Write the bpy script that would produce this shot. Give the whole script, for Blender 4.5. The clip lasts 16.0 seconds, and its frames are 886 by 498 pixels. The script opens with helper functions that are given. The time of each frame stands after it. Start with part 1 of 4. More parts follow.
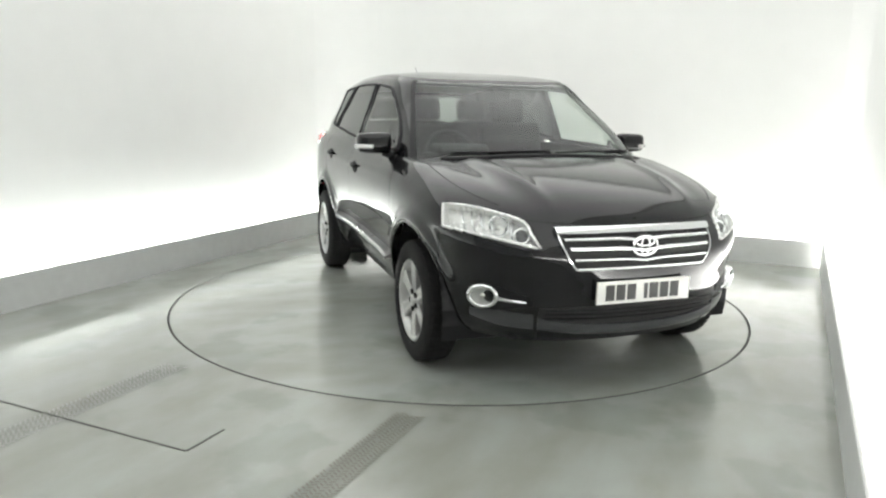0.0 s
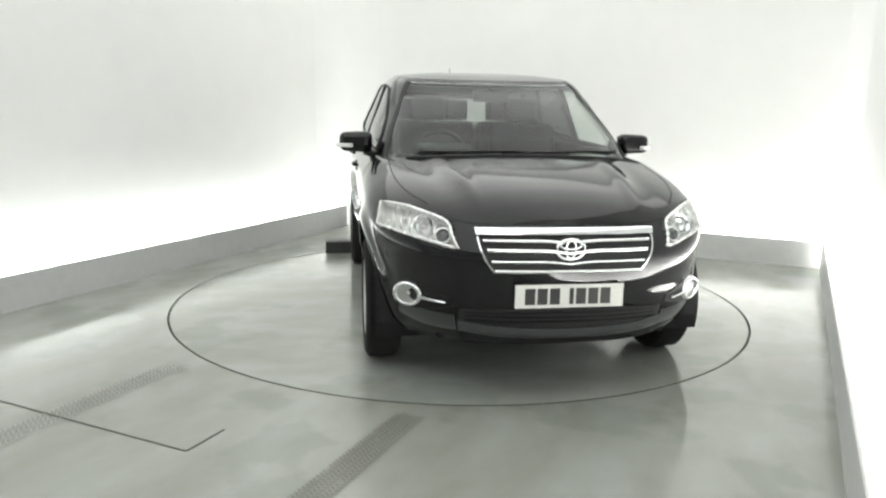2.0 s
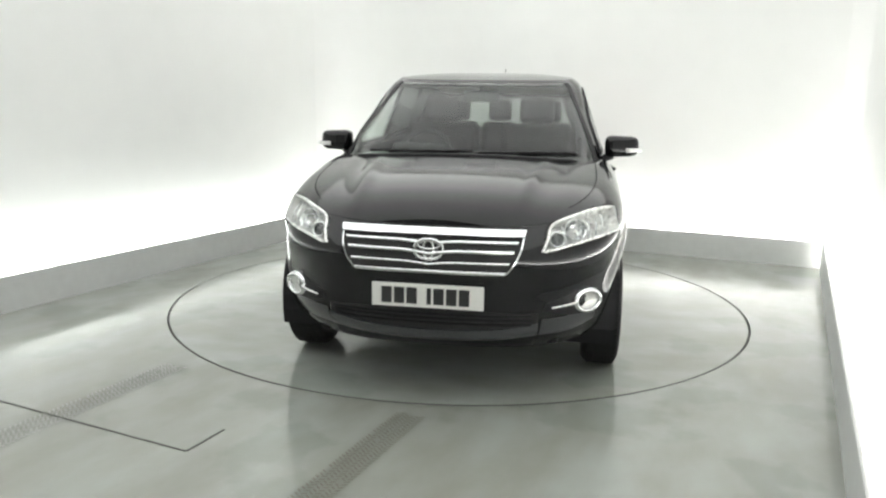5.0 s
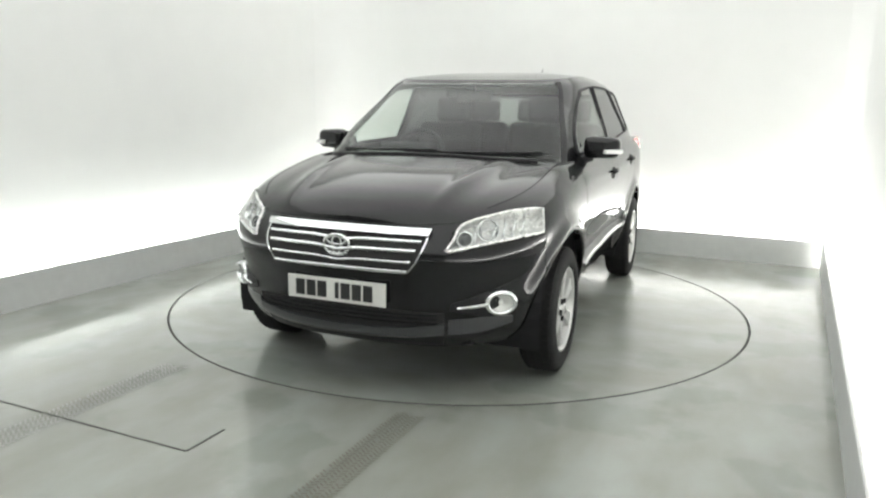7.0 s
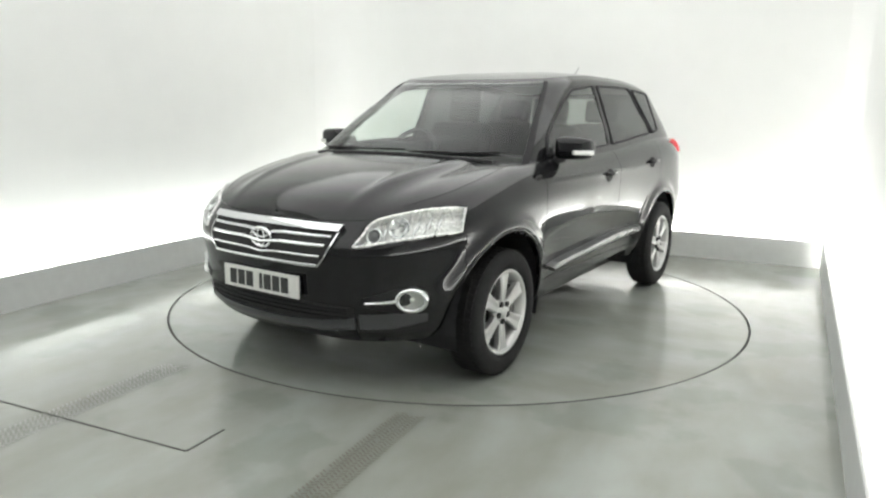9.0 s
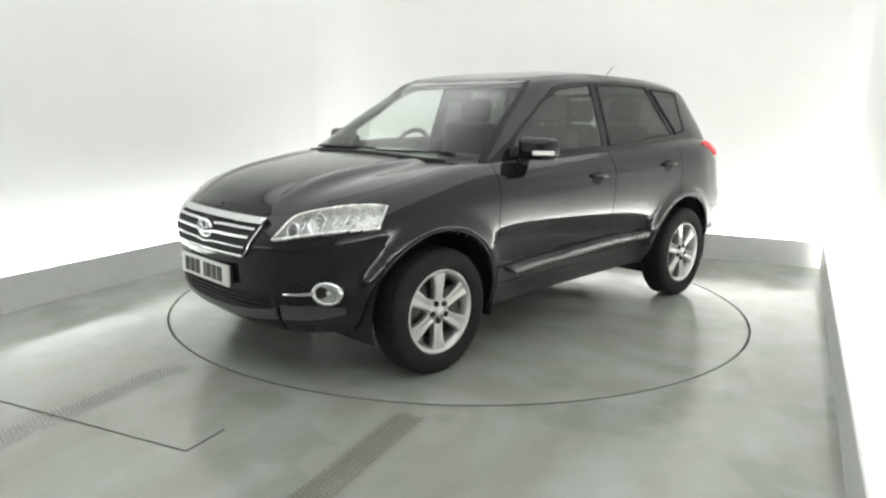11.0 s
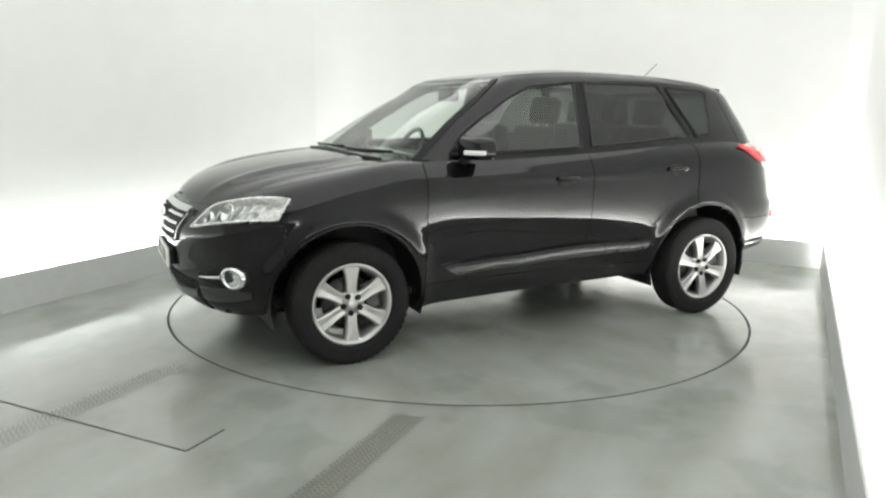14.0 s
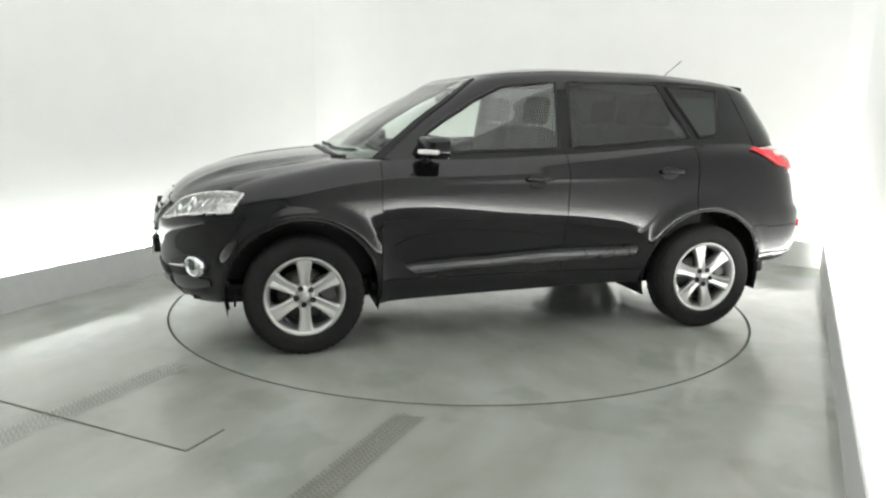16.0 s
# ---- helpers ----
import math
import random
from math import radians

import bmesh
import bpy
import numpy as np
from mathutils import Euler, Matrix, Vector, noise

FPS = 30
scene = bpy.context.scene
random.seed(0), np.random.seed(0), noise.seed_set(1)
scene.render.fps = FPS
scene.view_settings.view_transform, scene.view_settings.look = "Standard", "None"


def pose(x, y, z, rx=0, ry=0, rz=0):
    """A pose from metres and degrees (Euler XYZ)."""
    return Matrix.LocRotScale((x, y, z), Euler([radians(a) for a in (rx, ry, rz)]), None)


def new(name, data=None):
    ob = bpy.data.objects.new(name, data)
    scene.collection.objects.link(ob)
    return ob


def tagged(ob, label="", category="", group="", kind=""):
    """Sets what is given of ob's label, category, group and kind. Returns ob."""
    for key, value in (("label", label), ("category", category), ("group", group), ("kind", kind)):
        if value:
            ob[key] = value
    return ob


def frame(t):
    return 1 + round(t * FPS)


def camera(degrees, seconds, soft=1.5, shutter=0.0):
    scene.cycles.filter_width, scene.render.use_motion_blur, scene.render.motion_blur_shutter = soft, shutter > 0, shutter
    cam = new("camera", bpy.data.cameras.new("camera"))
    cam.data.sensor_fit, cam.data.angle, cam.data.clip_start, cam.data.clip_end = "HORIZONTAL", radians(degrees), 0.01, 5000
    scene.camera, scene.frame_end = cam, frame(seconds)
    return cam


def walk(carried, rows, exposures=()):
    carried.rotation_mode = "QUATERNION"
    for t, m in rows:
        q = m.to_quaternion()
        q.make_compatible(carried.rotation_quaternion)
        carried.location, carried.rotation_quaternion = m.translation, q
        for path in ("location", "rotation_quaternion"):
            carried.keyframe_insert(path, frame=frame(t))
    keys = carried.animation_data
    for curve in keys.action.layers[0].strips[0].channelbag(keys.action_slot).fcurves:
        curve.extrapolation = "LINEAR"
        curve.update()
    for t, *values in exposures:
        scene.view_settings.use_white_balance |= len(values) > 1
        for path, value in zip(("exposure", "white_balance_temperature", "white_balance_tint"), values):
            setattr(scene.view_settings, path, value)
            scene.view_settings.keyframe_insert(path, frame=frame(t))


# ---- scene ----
import functools

# ---- camera: it stands still ----
EYE = pose(0.0, -5.245, 1.375, 79.07, -0.927, 1.405)
cam = camera(63.44, 16.0, soft=2.3)
walk(cam, [(0.0, EYE), (16.0, EYE)])

# ---- world, lights, exposure ----
world = bpy.data.worlds.new("world")
scene.world = world
world.use_nodes = True
world.node_tree.nodes["Background"].inputs[0].default_value = (0.9, 0.95, 0.92, 1)
world.node_tree.nodes["Background"].inputs[1].default_value = 0.05
scene.view_settings.exposure = 0.0

ROOM = pose(0, 0, 0, 0, 0, -23.0)          # the booth is turned against the view
HALF, KERB_H, WALL = 2.5, 0.245, 2.78      # kerb line, kerb height, wall line
FRONT, CEIL = -6.3, 3.3


def area_lamp(name, m, sx, sy, power, colour):
    data = bpy.data.lights.new(name, "AREA")
    data.shape, data.size, data.size_y, data.energy, data.color = "RECTANGLE", sx, sy, power, colour
    ob = new(name, data)
    ob.matrix_world = ROOM @ m
    return ob


COOL, WARM = (0.97, 1.0, 0.98), (1.0, 0.985, 0.97)
# unseen lamp added under nearly the whole ceiling as overhead fill
area_lamp("ceiling_fill", pose(0, (WALL + FRONT) / 2 + 0.4, CEIL - 0.03), 5.3, 7.6, 122, (0.995, 0.995, 1.0))
# light strips behind the kerbs, shining on the foot of the walls
area_lamp("strip_lamp_back", pose(0, WALL - 0.13, 0.09, 115, 0, 0), 5.1, 0.08, 67, WARM)
area_lamp("strip_lamp_side", pose(-WALL + 0.13, -1.8, 0.09, 115, 0, 90), 8.6, 0.08, 88, COOL)
area_lamp("strip_lamp_side", pose(WALL - 0.13, -1.8, 0.09, 115, 0, -90), 8.6, 0.08, 145, WARM)



# ---- materials ----
def material(name, colour, rough=0.5, metal=0.0, coat=0.0, grain=0.0, scale=30.0, bump=0.0, rough_var=0.0, coat_rough=0.03, ior=1.5):
    m = bpy.data.materials.new(name)
    m.use_nodes = True
    nt = m.node_tree
    b = nt.nodes["Principled BSDF"]
    b.inputs["Base Color"].default_value = (*colour, 1)
    b.inputs["Roughness"].default_value = rough
    b.inputs["Metallic"].default_value = metal
    b.inputs["Coat Weight"].default_value = coat
    b.inputs["Coat Roughness"].default_value = coat_rough
    b.inputs["IOR"].default_value = ior
    if grain or bump or rough_var:
        co = nt.nodes.new("ShaderNodeTexCoord")
        n1, n2 = nt.nodes.new("ShaderNodeTexNoise"), nt.nodes.new("ShaderNodeTexNoise")
        n1.inputs["Scale"].default_value, n1.inputs["Detail"].default_value = scale, 6
        n2.inputs["Scale"].default_value, n2.inputs["Detail"].default_value = scale / 12, 4
        mix = nt.nodes.new("ShaderNodeMix")
        mix.inputs[0].default_value = 0.5
        for n, k in ((n1, 2), (n2, 3)):
            nt.links.new(co.outputs["Object"], n.inputs["Vector"])
            nt.links.new(n.outputs["Fac"], mix.inputs[k])
        if grain:
            ramp = nt.nodes.new("ShaderNodeValToRGB")
            for e, k in zip(ramp.color_ramp.elements, (1 - grain, 1 + grain)):
                e.color = (*[min(1, c * k) for c in colour], 1)
            ramp.color_ramp.elements[0].position, ramp.color_ramp.elements[1].position = 0.35, 0.65
            nt.links.new(mix.outputs[0], ramp.inputs[0])
            nt.links.new(ramp.outputs[0], b.inputs["Base Color"])
        if rough_var:
            mr = nt.nodes.new("ShaderNodeMapRange")
            mr.inputs[1].default_value, mr.inputs[2].default_value = 0.3, 0.7
            mr.inputs[3].default_value, mr.inputs[4].default_value = max(0.02, rough - rough_var), rough + rough_var
            nt.links.new(mix.outputs[0], mr.inputs[0])
            nt.links.new(mr.outputs[0], b.inputs["Roughness"])
        if bump:
            bp = nt.nodes.new("ShaderNodeBump")
            bp.inputs["Strength"].default_value, bp.inputs["Distance"].default_value = bump, 0.01
            nt.links.new(n1.outputs["Fac"], bp.inputs["Height"])
            nt.links.new(bp.outputs[0], b.inputs["Normal"])
    return m


def glass(name, tint, gloss=0.02, face=0.048, power=4.5):
    """Thin sheet glass: it lets light through, tinted, and mirrors by Fresnel."""
    m = bpy.data.materials.new(name)
    m.use_nodes = True
    nt = m.node_tree
    nt.nodes.remove(nt.nodes["Principled BSDF"])
    tr, gl, fr, mx = (nt.nodes.new("ShaderNode" + k) for k in ("BsdfTransparent", "BsdfGlossy", "LayerWeight", "MixShader"))
    tr.inputs[0].default_value = (*tint, 1)
    gl.inputs["Roughness"].default_value = gloss
    pw, ad = nt.nodes.new("ShaderNodeMath"), nt.nodes.new("ShaderNodeMath")
    pw.operation, ad.operation = "POWER", "MULTIPLY_ADD"
    pw.inputs[1].default_value, ad.inputs[1].default_value, ad.inputs[2].default_value = power, 0.9, face
    fr.inputs[0].default_value = 0.5
    nt.links.new(fr.outputs["Facing"], pw.inputs[0])
    nt.links.new(pw.outputs[0], ad.inputs[0])
    nt.links.new(ad.outputs[0], mx.inputs[0])
    nt.links.new(tr.outputs[0], mx.inputs[1])
    nt.links.new(gl.outputs[0], mx.inputs[2])
    nt.links.new(mx.outputs[0], nt.nodes["Material Output"].inputs[0])
    return m


def floor_material(name, base):
    """Worn glossy painted concrete with damp, smoother patches and faint scuffs."""
    m = bpy.data.materials.new(name)
    m.use_nodes = True
    nt = m.node_tree
    b = nt.nodes["Principled BSDF"]
    co = nt.nodes.new("ShaderNodeTexCoord")

    def tex(scale, detail, stretch=(1, 1, 1)):
        mp, n = nt.nodes.new("ShaderNodeMapping"), nt.nodes.new("ShaderNodeTexNoise")
        mp.inputs["Scale"].default_value = stretch
        n.inputs["Scale"].default_value, n.inputs["Detail"].default_value = scale, detail
        nt.links.new(co.outputs["Object"], mp.inputs[0])
        nt.links.new(mp.outputs[0], n.inputs["Vector"])
        return n.outputs["Fac"]

    big, mid, fine = tex(0.8, 3), tex(3.5, 6, (1, 0.5, 1)), tex(60, 4)
    ramp = nt.nodes.new("ShaderNodeValToRGB")
    cr = ramp.color_ramp
    cr.elements[0].position, cr.elements[1].position = 0.36, 0.66
    cr.elements[0].color = (base[0] * 0.84, base[1] * 0.83, base[2] * 0.765, 1)
    cr.elements[1].color = (base[0] * 1.08, base[1] * 1.13, base[2] * 1.11, 1)
    mix = nt.nodes.new("ShaderNodeMix")
    mix.inputs[0].default_value = 0.55
    nt.links.new(big, mix.inputs[2])
    nt.links.new(mid, mix.inputs[3])
    nt.links.new(mix.outputs[0], ramp.inputs[0])
    # thin damp patches with crisp edges
    wet = nt.nodes.new("ShaderNodeMapRange")
    wet.inputs[1].default_value, wet.inputs[2].default_value = 0.545, 0.595
    nt.links.new(tex(1.5, 9), wet.inputs[0])
    damp = nt.nodes.new("ShaderNodeMix")
    damp.data_type, damp.blend_type = "RGBA", "MULTIPLY"
    damp.inputs[7].default_value = (0.89, 0.90, 0.89, 1)
    nt.links.new(wet.outputs[0], damp.inputs[0])
    nt.links.new(ramp.outputs[0], damp.inputs[6])
    nt.links.new(damp.outputs[2], b.inputs["Base Color"])
    mr = nt.nodes.new("ShaderNodeMapRange")
    mr.inputs[1].default_value, mr.inputs[2].default_value = 0.35, 0.65
    mr.inputs[3].default_value, mr.inputs[4].default_value = 0.12, 0.26
    nt.links.new(mid, mr.inputs[0])
    dry = nt.nodes.new("ShaderNodeMath")
    dry.operation, dry.inputs[1].default_value = "MULTIPLY_ADD", -0.09
    nt.links.new(wet.outputs[0], dry.inputs[0])
    nt.links.new(mr.outputs[0], dry.inputs[2])
    nt.links.new(dry.outputs[0], b.inputs["Roughness"])
    bp = nt.nodes.new("ShaderNodeBump")
    bp.inputs["Strength"].default_value, bp.inputs["Distance"].default_value = 0.08, 0.004
    nt.links.new(fine, bp.inputs["Height"])
    nt.links.new(bp.outputs[0], b.inputs["Normal"])
    b.inputs["IOR"].default_value = 1.88
    return m


M_FLOOR = floor_material("painted_concrete", (0.337, 0.346, 0.329))
M_DISC = floor_material("turntable_concrete", (0.337, 0.346, 0.329))
M_KERB = material("kerb_paint", (0.60, 0.615, 0.60), 0.45, grain=0.05, scale=14, bump=0.05)
M_WALL = material("white_wall_paint", (0.80, 0.81, 0.79), 0.7, grain=0.015, scale=4, bump=0.02)
# grey for the unseen front wall, set to dim what the car reflects
M_FRONT_DIM = material("dim_front_wall", (0.40, 0.41, 0.40), 0.6, grain=0.05, scale=6, bump=0.02)
M_DARK = material("dark_gap", (0.02, 0.02, 0.02), 0.8)
M_SEAM = material("floor_joint", (0.075, 0.075, 0.068), 0.6, grain=0.3, scale=25)
M_PAINT = material("black_car_paint", (0.004, 0.004, 0.005), 0.4, 0.0, 1.0, rough_var=0.05, scale=8, coat_rough=0.045)
M_PAINT.node_tree.nodes["Principled BSDF"].inputs["Specular IOR Level"].default_value = 0.05
M_PAINT.node_tree.nodes["Principled BSDF"].inputs["Coat IOR"].default_value = 1.46


def damp_paint():
    """The black paint where fine water drops lie on it."""
    m = M_PAINT.copy()
    m.name = "wet_black_car_paint"
    nt = m.node_tree
    b = nt.nodes["Principled BSDF"]
    co = nt.nodes.new("ShaderNodeTexCoord")
    drops, film = nt.nodes.new("ShaderNodeTexVoronoi"), nt.nodes.new("ShaderNodeTexNoise")
    drops.inputs["Scale"].default_value = 95
    film.inputs["Scale"].default_value, film.inputs["Detail"].default_value = 9, 5
    both, bp, haze = nt.nodes.new("ShaderNodeMath"), nt.nodes.new("ShaderNodeBump"), nt.nodes.new("ShaderNodeMapRange")
    both.operation = "MULTIPLY"
    for n in (drops, film):
        nt.links.new(co.outputs["Object"], n.inputs["Vector"])
    nt.links.new(drops.outputs["Distance"], both.inputs[0])
    nt.links.new(film.outputs["Fac"], both.inputs[1])
    nt.links.new(both.outputs[0], bp.inputs["Height"])
    bp.inputs["Strength"].default_value, bp.inputs["Distance"].default_value = 0.16, 0.0012
    nt.links.new(bp.outputs[0], b.inputs["Coat Normal"])
    haze.inputs[1].default_value, haze.inputs[2].default_value = 0.35, 0.65
    haze.inputs[3].default_value, haze.inputs[4].default_value = 0.04, 0.10
    nt.links.new(film.outputs["Fac"], haze.inputs[0])
    nt.links.new(haze.outputs[0], b.inputs["Coat Roughness"])
    return m


M_WET = damp_paint()
M_TRIM = material("black_plastic_trim", (0.010, 0.010, 0.011), 0.45, grain=0.15, scale=30)
M_TRIM.node_tree.nodes["Principled BSDF"].inputs["Specular IOR Level"].default_value = 0.25
M_LIP = material("satin_lower_trim", (0.035, 0.036, 0.04), 0.3, 0.0, 0.6)
M_CLAD = material("satin_door_strip", (0.06, 0.06, 0.063), 0.28, 0.0, 1.0, rough_var=0.05, scale=20)
M_RUBBER = material("tyre_rubber", (0.013, 0.013, 0.013), 0.85, grain=0.2, scale=40)
M_RUBBER.node_tree.nodes["Principled BSDF"].inputs["Specular IOR Level"].default_value = 0.3
M_CHROME = material("chrome", (0.82, 0.83, 0.84), 0.1, 1.0, rough_var=0.04, scale=30)
M_ALLOY = material("alloy_silver", (0.53, 0.53, 0.525), 0.33, 0.8, rough_var=0.06, scale=40)
M_DISCBRAKE = material("brake_steel", (0.09, 0.088, 0.085), 0.4, 1.0, grain=0.2, scale=50)
M_REFLECT = material("lamp_reflector", (0.86, 0.86, 0.85), 0.26, 0.35, rough_var=0.1, scale=60)
M_WHITE = material("white_reflective_plate", (0.72, 0.72, 0.69), 0.4, grain=0.02, scale=50)
M_INK = material("black_plate_ink", (0.02, 0.02, 0.02), 0.5)
M_CLEAR = material("white_lamp_plastic", (0.75, 0.75, 0.73), 0.15, 0.0, 0.8)
M_RED = material("red_lamp_plastic", (0.62, 0.025, 0.035), 0.15, 0.0, 1.0)
M_SEAT = material("grey_seat_cloth", (0.022, 0.022, 0.023), 0.9, grain=0.15, scale=22)
M_DASH = material("dashboard_plastic", (0.025, 0.026, 0.027), 0.65, grain=0.1, scale=20)
M_LINER = material("grey_headlining", (0.45, 0.46, 0.44), 0.9, grain=0.05, scale=15)
M_GLASS = glass("clear_car_glass", (0.80, 0.86, 0.82), face=0.035, power=3.8)
M_SIDE = glass("door_glass", (0.80, 0.86, 0.82), face=0.13)
M_TINT = glass("dark_tinted_glass", (0.13, 0.14, 0.138), face=0.10)
M_PRIVACY = glass("privacy_glass", (0.10, 0.11, 0.108), face=0.07)
M_REARGLASS = glass("rear_tinted_glass", (0.42, 0.45, 0.43))
M_LENS = glass("clear_lamp_lens", (0.92, 0.93, 0.92))
M_MIRROR = material("mirror_silver", (0.9, 0.9, 0.9), 0.02, 1.0)
M_BOX = material("dark_box_plastic", (0.03, 0.032, 0.032), 0.5, grain=0.15, scale=20)
M_PRINT = material("dusty_tyre_print", (0.15, 0.141, 0.112), 0.5, grain=0.1, scale=30)
M_PRINT_OLD = material("faded_tyre_print", (0.285, 0.287, 0.265), 0.4, grain=0.2, scale=20)


# ---- mesh helpers ----
def mesh_object(name, verts, faces, mat, smooth=True):
    me = bpy.data.meshes.new(name)
    me.from_pydata([tuple(v) for v in verts], [], faces)
    me.materials.append(mat)
    me.polygons.foreach_set("use_smooth", [smooth] * len(me.polygons))
    me.update()
    return me


def part(name, bm, mat, parent, label="", smooth=False):
    """One bmesh as one mesh object under a thing or a part."""
    bmesh.ops.recalc_face_normals(bm, faces=bm.faces)
    me = bpy.data.meshes.new(name)
    bm.to_mesh(me)
    bm.free()
    me.materials.append(mat)
    me.polygons.foreach_set("use_smooth", [smooth] * len(me.polygons))
    ob = new(name, me)
    ob.parent = parent
    if label:
        tagged(ob, label)
    return ob


def raw_part(name, verts, faces, mat, parent, label="", smooth=True):
    ob = new(name, mesh_object(name, verts, faces, mat, smooth))
    ob.parent = parent
    if label:
        tagged(ob, label)
    return ob


def box(sx, sy, sz, m=Matrix(), bevel=0.0, seg=2):
    bm = bmesh.new()
    bmesh.ops.create_cube(bm, size=1, matrix=Matrix.Diagonal((sx, sy, sz, 1)))
    if bevel:
        bmesh.ops.bevel(bm, geom=bm.edges[:], offset=bevel, segments=seg, affect="EDGES", profile=0.6)
    bmesh.ops.transform(bm, matrix=m, verts=bm.verts)
    return bm


def tube(points, r, sides=8, closed=False):
    """A round bar along a line of points."""
    bm = bmesh.new()
    pts = [Vector(p) for p in points]
    rings = []
    for i, p in enumerate(pts):
        a = pts[(i - 1) % len(pts)] if (i or closed) else p
        b = pts[(i + 1) % len(pts)] if (i < len(pts) - 1 or closed) else p
        q = (b - a).to_track_quat("Z", "Y")
        rings.append([bm.verts.new(p + q @ Vector((r * math.cos(t), r * math.sin(t), 0))) for t in [2 * math.pi * k / sides for k in range(sides)]])
    n = len(rings)
    for i in range(n if closed else n - 1):
        for k in range(sides):
            bm.faces.new((rings[i][k], rings[i][(k + 1) % sides], rings[(i + 1) % n][(k + 1) % sides], rings[(i + 1) % n][k]))
    if not closed:
        bm.faces.new(rings[0])
        bm.faces.new(rings[-1])
    return bm


def revolve(profile, sides=64, m=Matrix()):
    """A profile of (radius, along) turned about the local y axis; closed loops give solid rings."""
    bm = bmesh.new()
    rows = [[bm.verts.new(m @ Vector((r * math.cos(a), h, r * math.sin(a)))) for r, h in profile] for a in [2 * math.pi * k / sides for k in range(sides)]]
    for i in range(sides):
        for k in range(len(profile) - 1):
            f = [rows[i][k], rows[i][k + 1], rows[(i + 1) % sides][k + 1], rows[(i + 1) % sides][k]]
            bm.faces.new(f)
    bmesh.ops.remove_doubles(bm, verts=bm.verts, dist=1e-5)
    return bm


def prism(outline, lo, hi, axis="z"):
    """A flat outline of (a, b) raised from lo to hi along an axis."""
    bm = bmesh.new()
    def at(a, b, h):
        return {"z": (a, b, h), "y": (a, h, b), "x": (h, a, b)}[axis]
    low = [bm.verts.new(at(a, b, lo)) for a, b in outline]
    top = [bm.verts.new(at(a, b, hi)) for a, b in outline]
    bm.faces.new(low)
    bm.faces.new(top)
    for i in range(len(outline)):
        j = (i + 1) % len(outline)
        bm.faces.new((low[i], low[j], top[j], top[i]))
    return bm


# ---- the booth ----
def structure(name, bm, mat, label, smooth=False):
    ob = part(name, bm, mat, None, "", smooth)
    ob.matrix_world = ROOM
    return tagged(ob, label, kind="structure")


def floor_sheet():
    """The floor round the turntable: one sheet with a round hole."""
    bm = bmesh.new()
    n, R = 160, 2.045
    x0, x1, y0, y1 = -WALL - 0.1, WALL + 0.1, FRONT - 0.1, WALL + 0.1
    inner, outer = [], []
    for k in range(n):
        a = 2 * math.pi * (k + 0.5) / n
        c, s = math.cos(a), math.sin(a)
        inner.append(bm.verts.new((R * c, R * s, 0)))
        t = min((x1 if c > 0 else x0) / c, (y1 if s > 0 else y0) / s)
        outer.append(bm.verts.new((t * c, t * s, 0)))
    for k in range(n):
        j = (k + 1) % n
        bm.faces.new((inner[k], outer[k], outer[j], inner[j]))
    for c in ((x0, y0), (x1, y0), (x1, y1), (x0, y1)):
        k = min(range(n), key=lambda i: (outer[i].co.xy - Vector(c)).length)
        outer[k].co.xy = c
    low = [bm.verts.new((v.co.x, v.co.y, -0.03)) for v in inner]
    for k in range(n):
        j = (k + 1) % n
        bm.faces.new((inner[k], inner[j], low[j], low[k]))
    return structure("floor", bm, M_FLOOR, "grey-green glossy painted concrete floor with scuffs")


def cove_wall(name, a, b, label, mat=None):
    """A wall panel from plan point a to b, 0.1 thick."""
    d = Vector((b[0] - a[0], b[1] - a[1], 0))
    nrm = Vector((d.y, -d.x, 0)).normalized() * 0.05
    mid = Vector(((a[0] + b[0]) / 2, (a[1] + b[1]) / 2, CEIL / 2 - 0.02)) + nrm
    bm = box(d.length, 0.1, CEIL + 0.06, Matrix.Translation(mid) @ pose(0, 0, 0, 0, 0, math.degrees(math.atan2(d.y, d.x))))
    return structure(name, bm, mat or M_WALL, label)


def corner_fillet(name, cx, cy, r, start):
    """A rounded inner corner of the wall."""
    bm = bmesh.new()
    n = 16
    arc = [(cx + r * math.cos(math.radians(start + 90 * k / n)), cy + r * math.sin(math.radians(start + 90 * k / n))) for k in range(n + 1)]
    rows = [[bm.verts.new((x, y, z)) for x, y in arc] for z in (0, CEIL)]
    for k in range(n):
        bm.faces.new((rows[0][k], rows[0][k + 1], rows[1][k + 1], rows[1][k]))
    return structure(name, bm, M_WALL, "rounded white painted wall corner", True)


def kerb(name, sx, sy, x, y):
    bm = box(sx, sy, KERB_H + 0.01, pose(x, y, KERB_H / 2 - 0.005), 0.004)
    return structure(name, bm, M_KERB, "light grey painted kerb hiding a light strip")


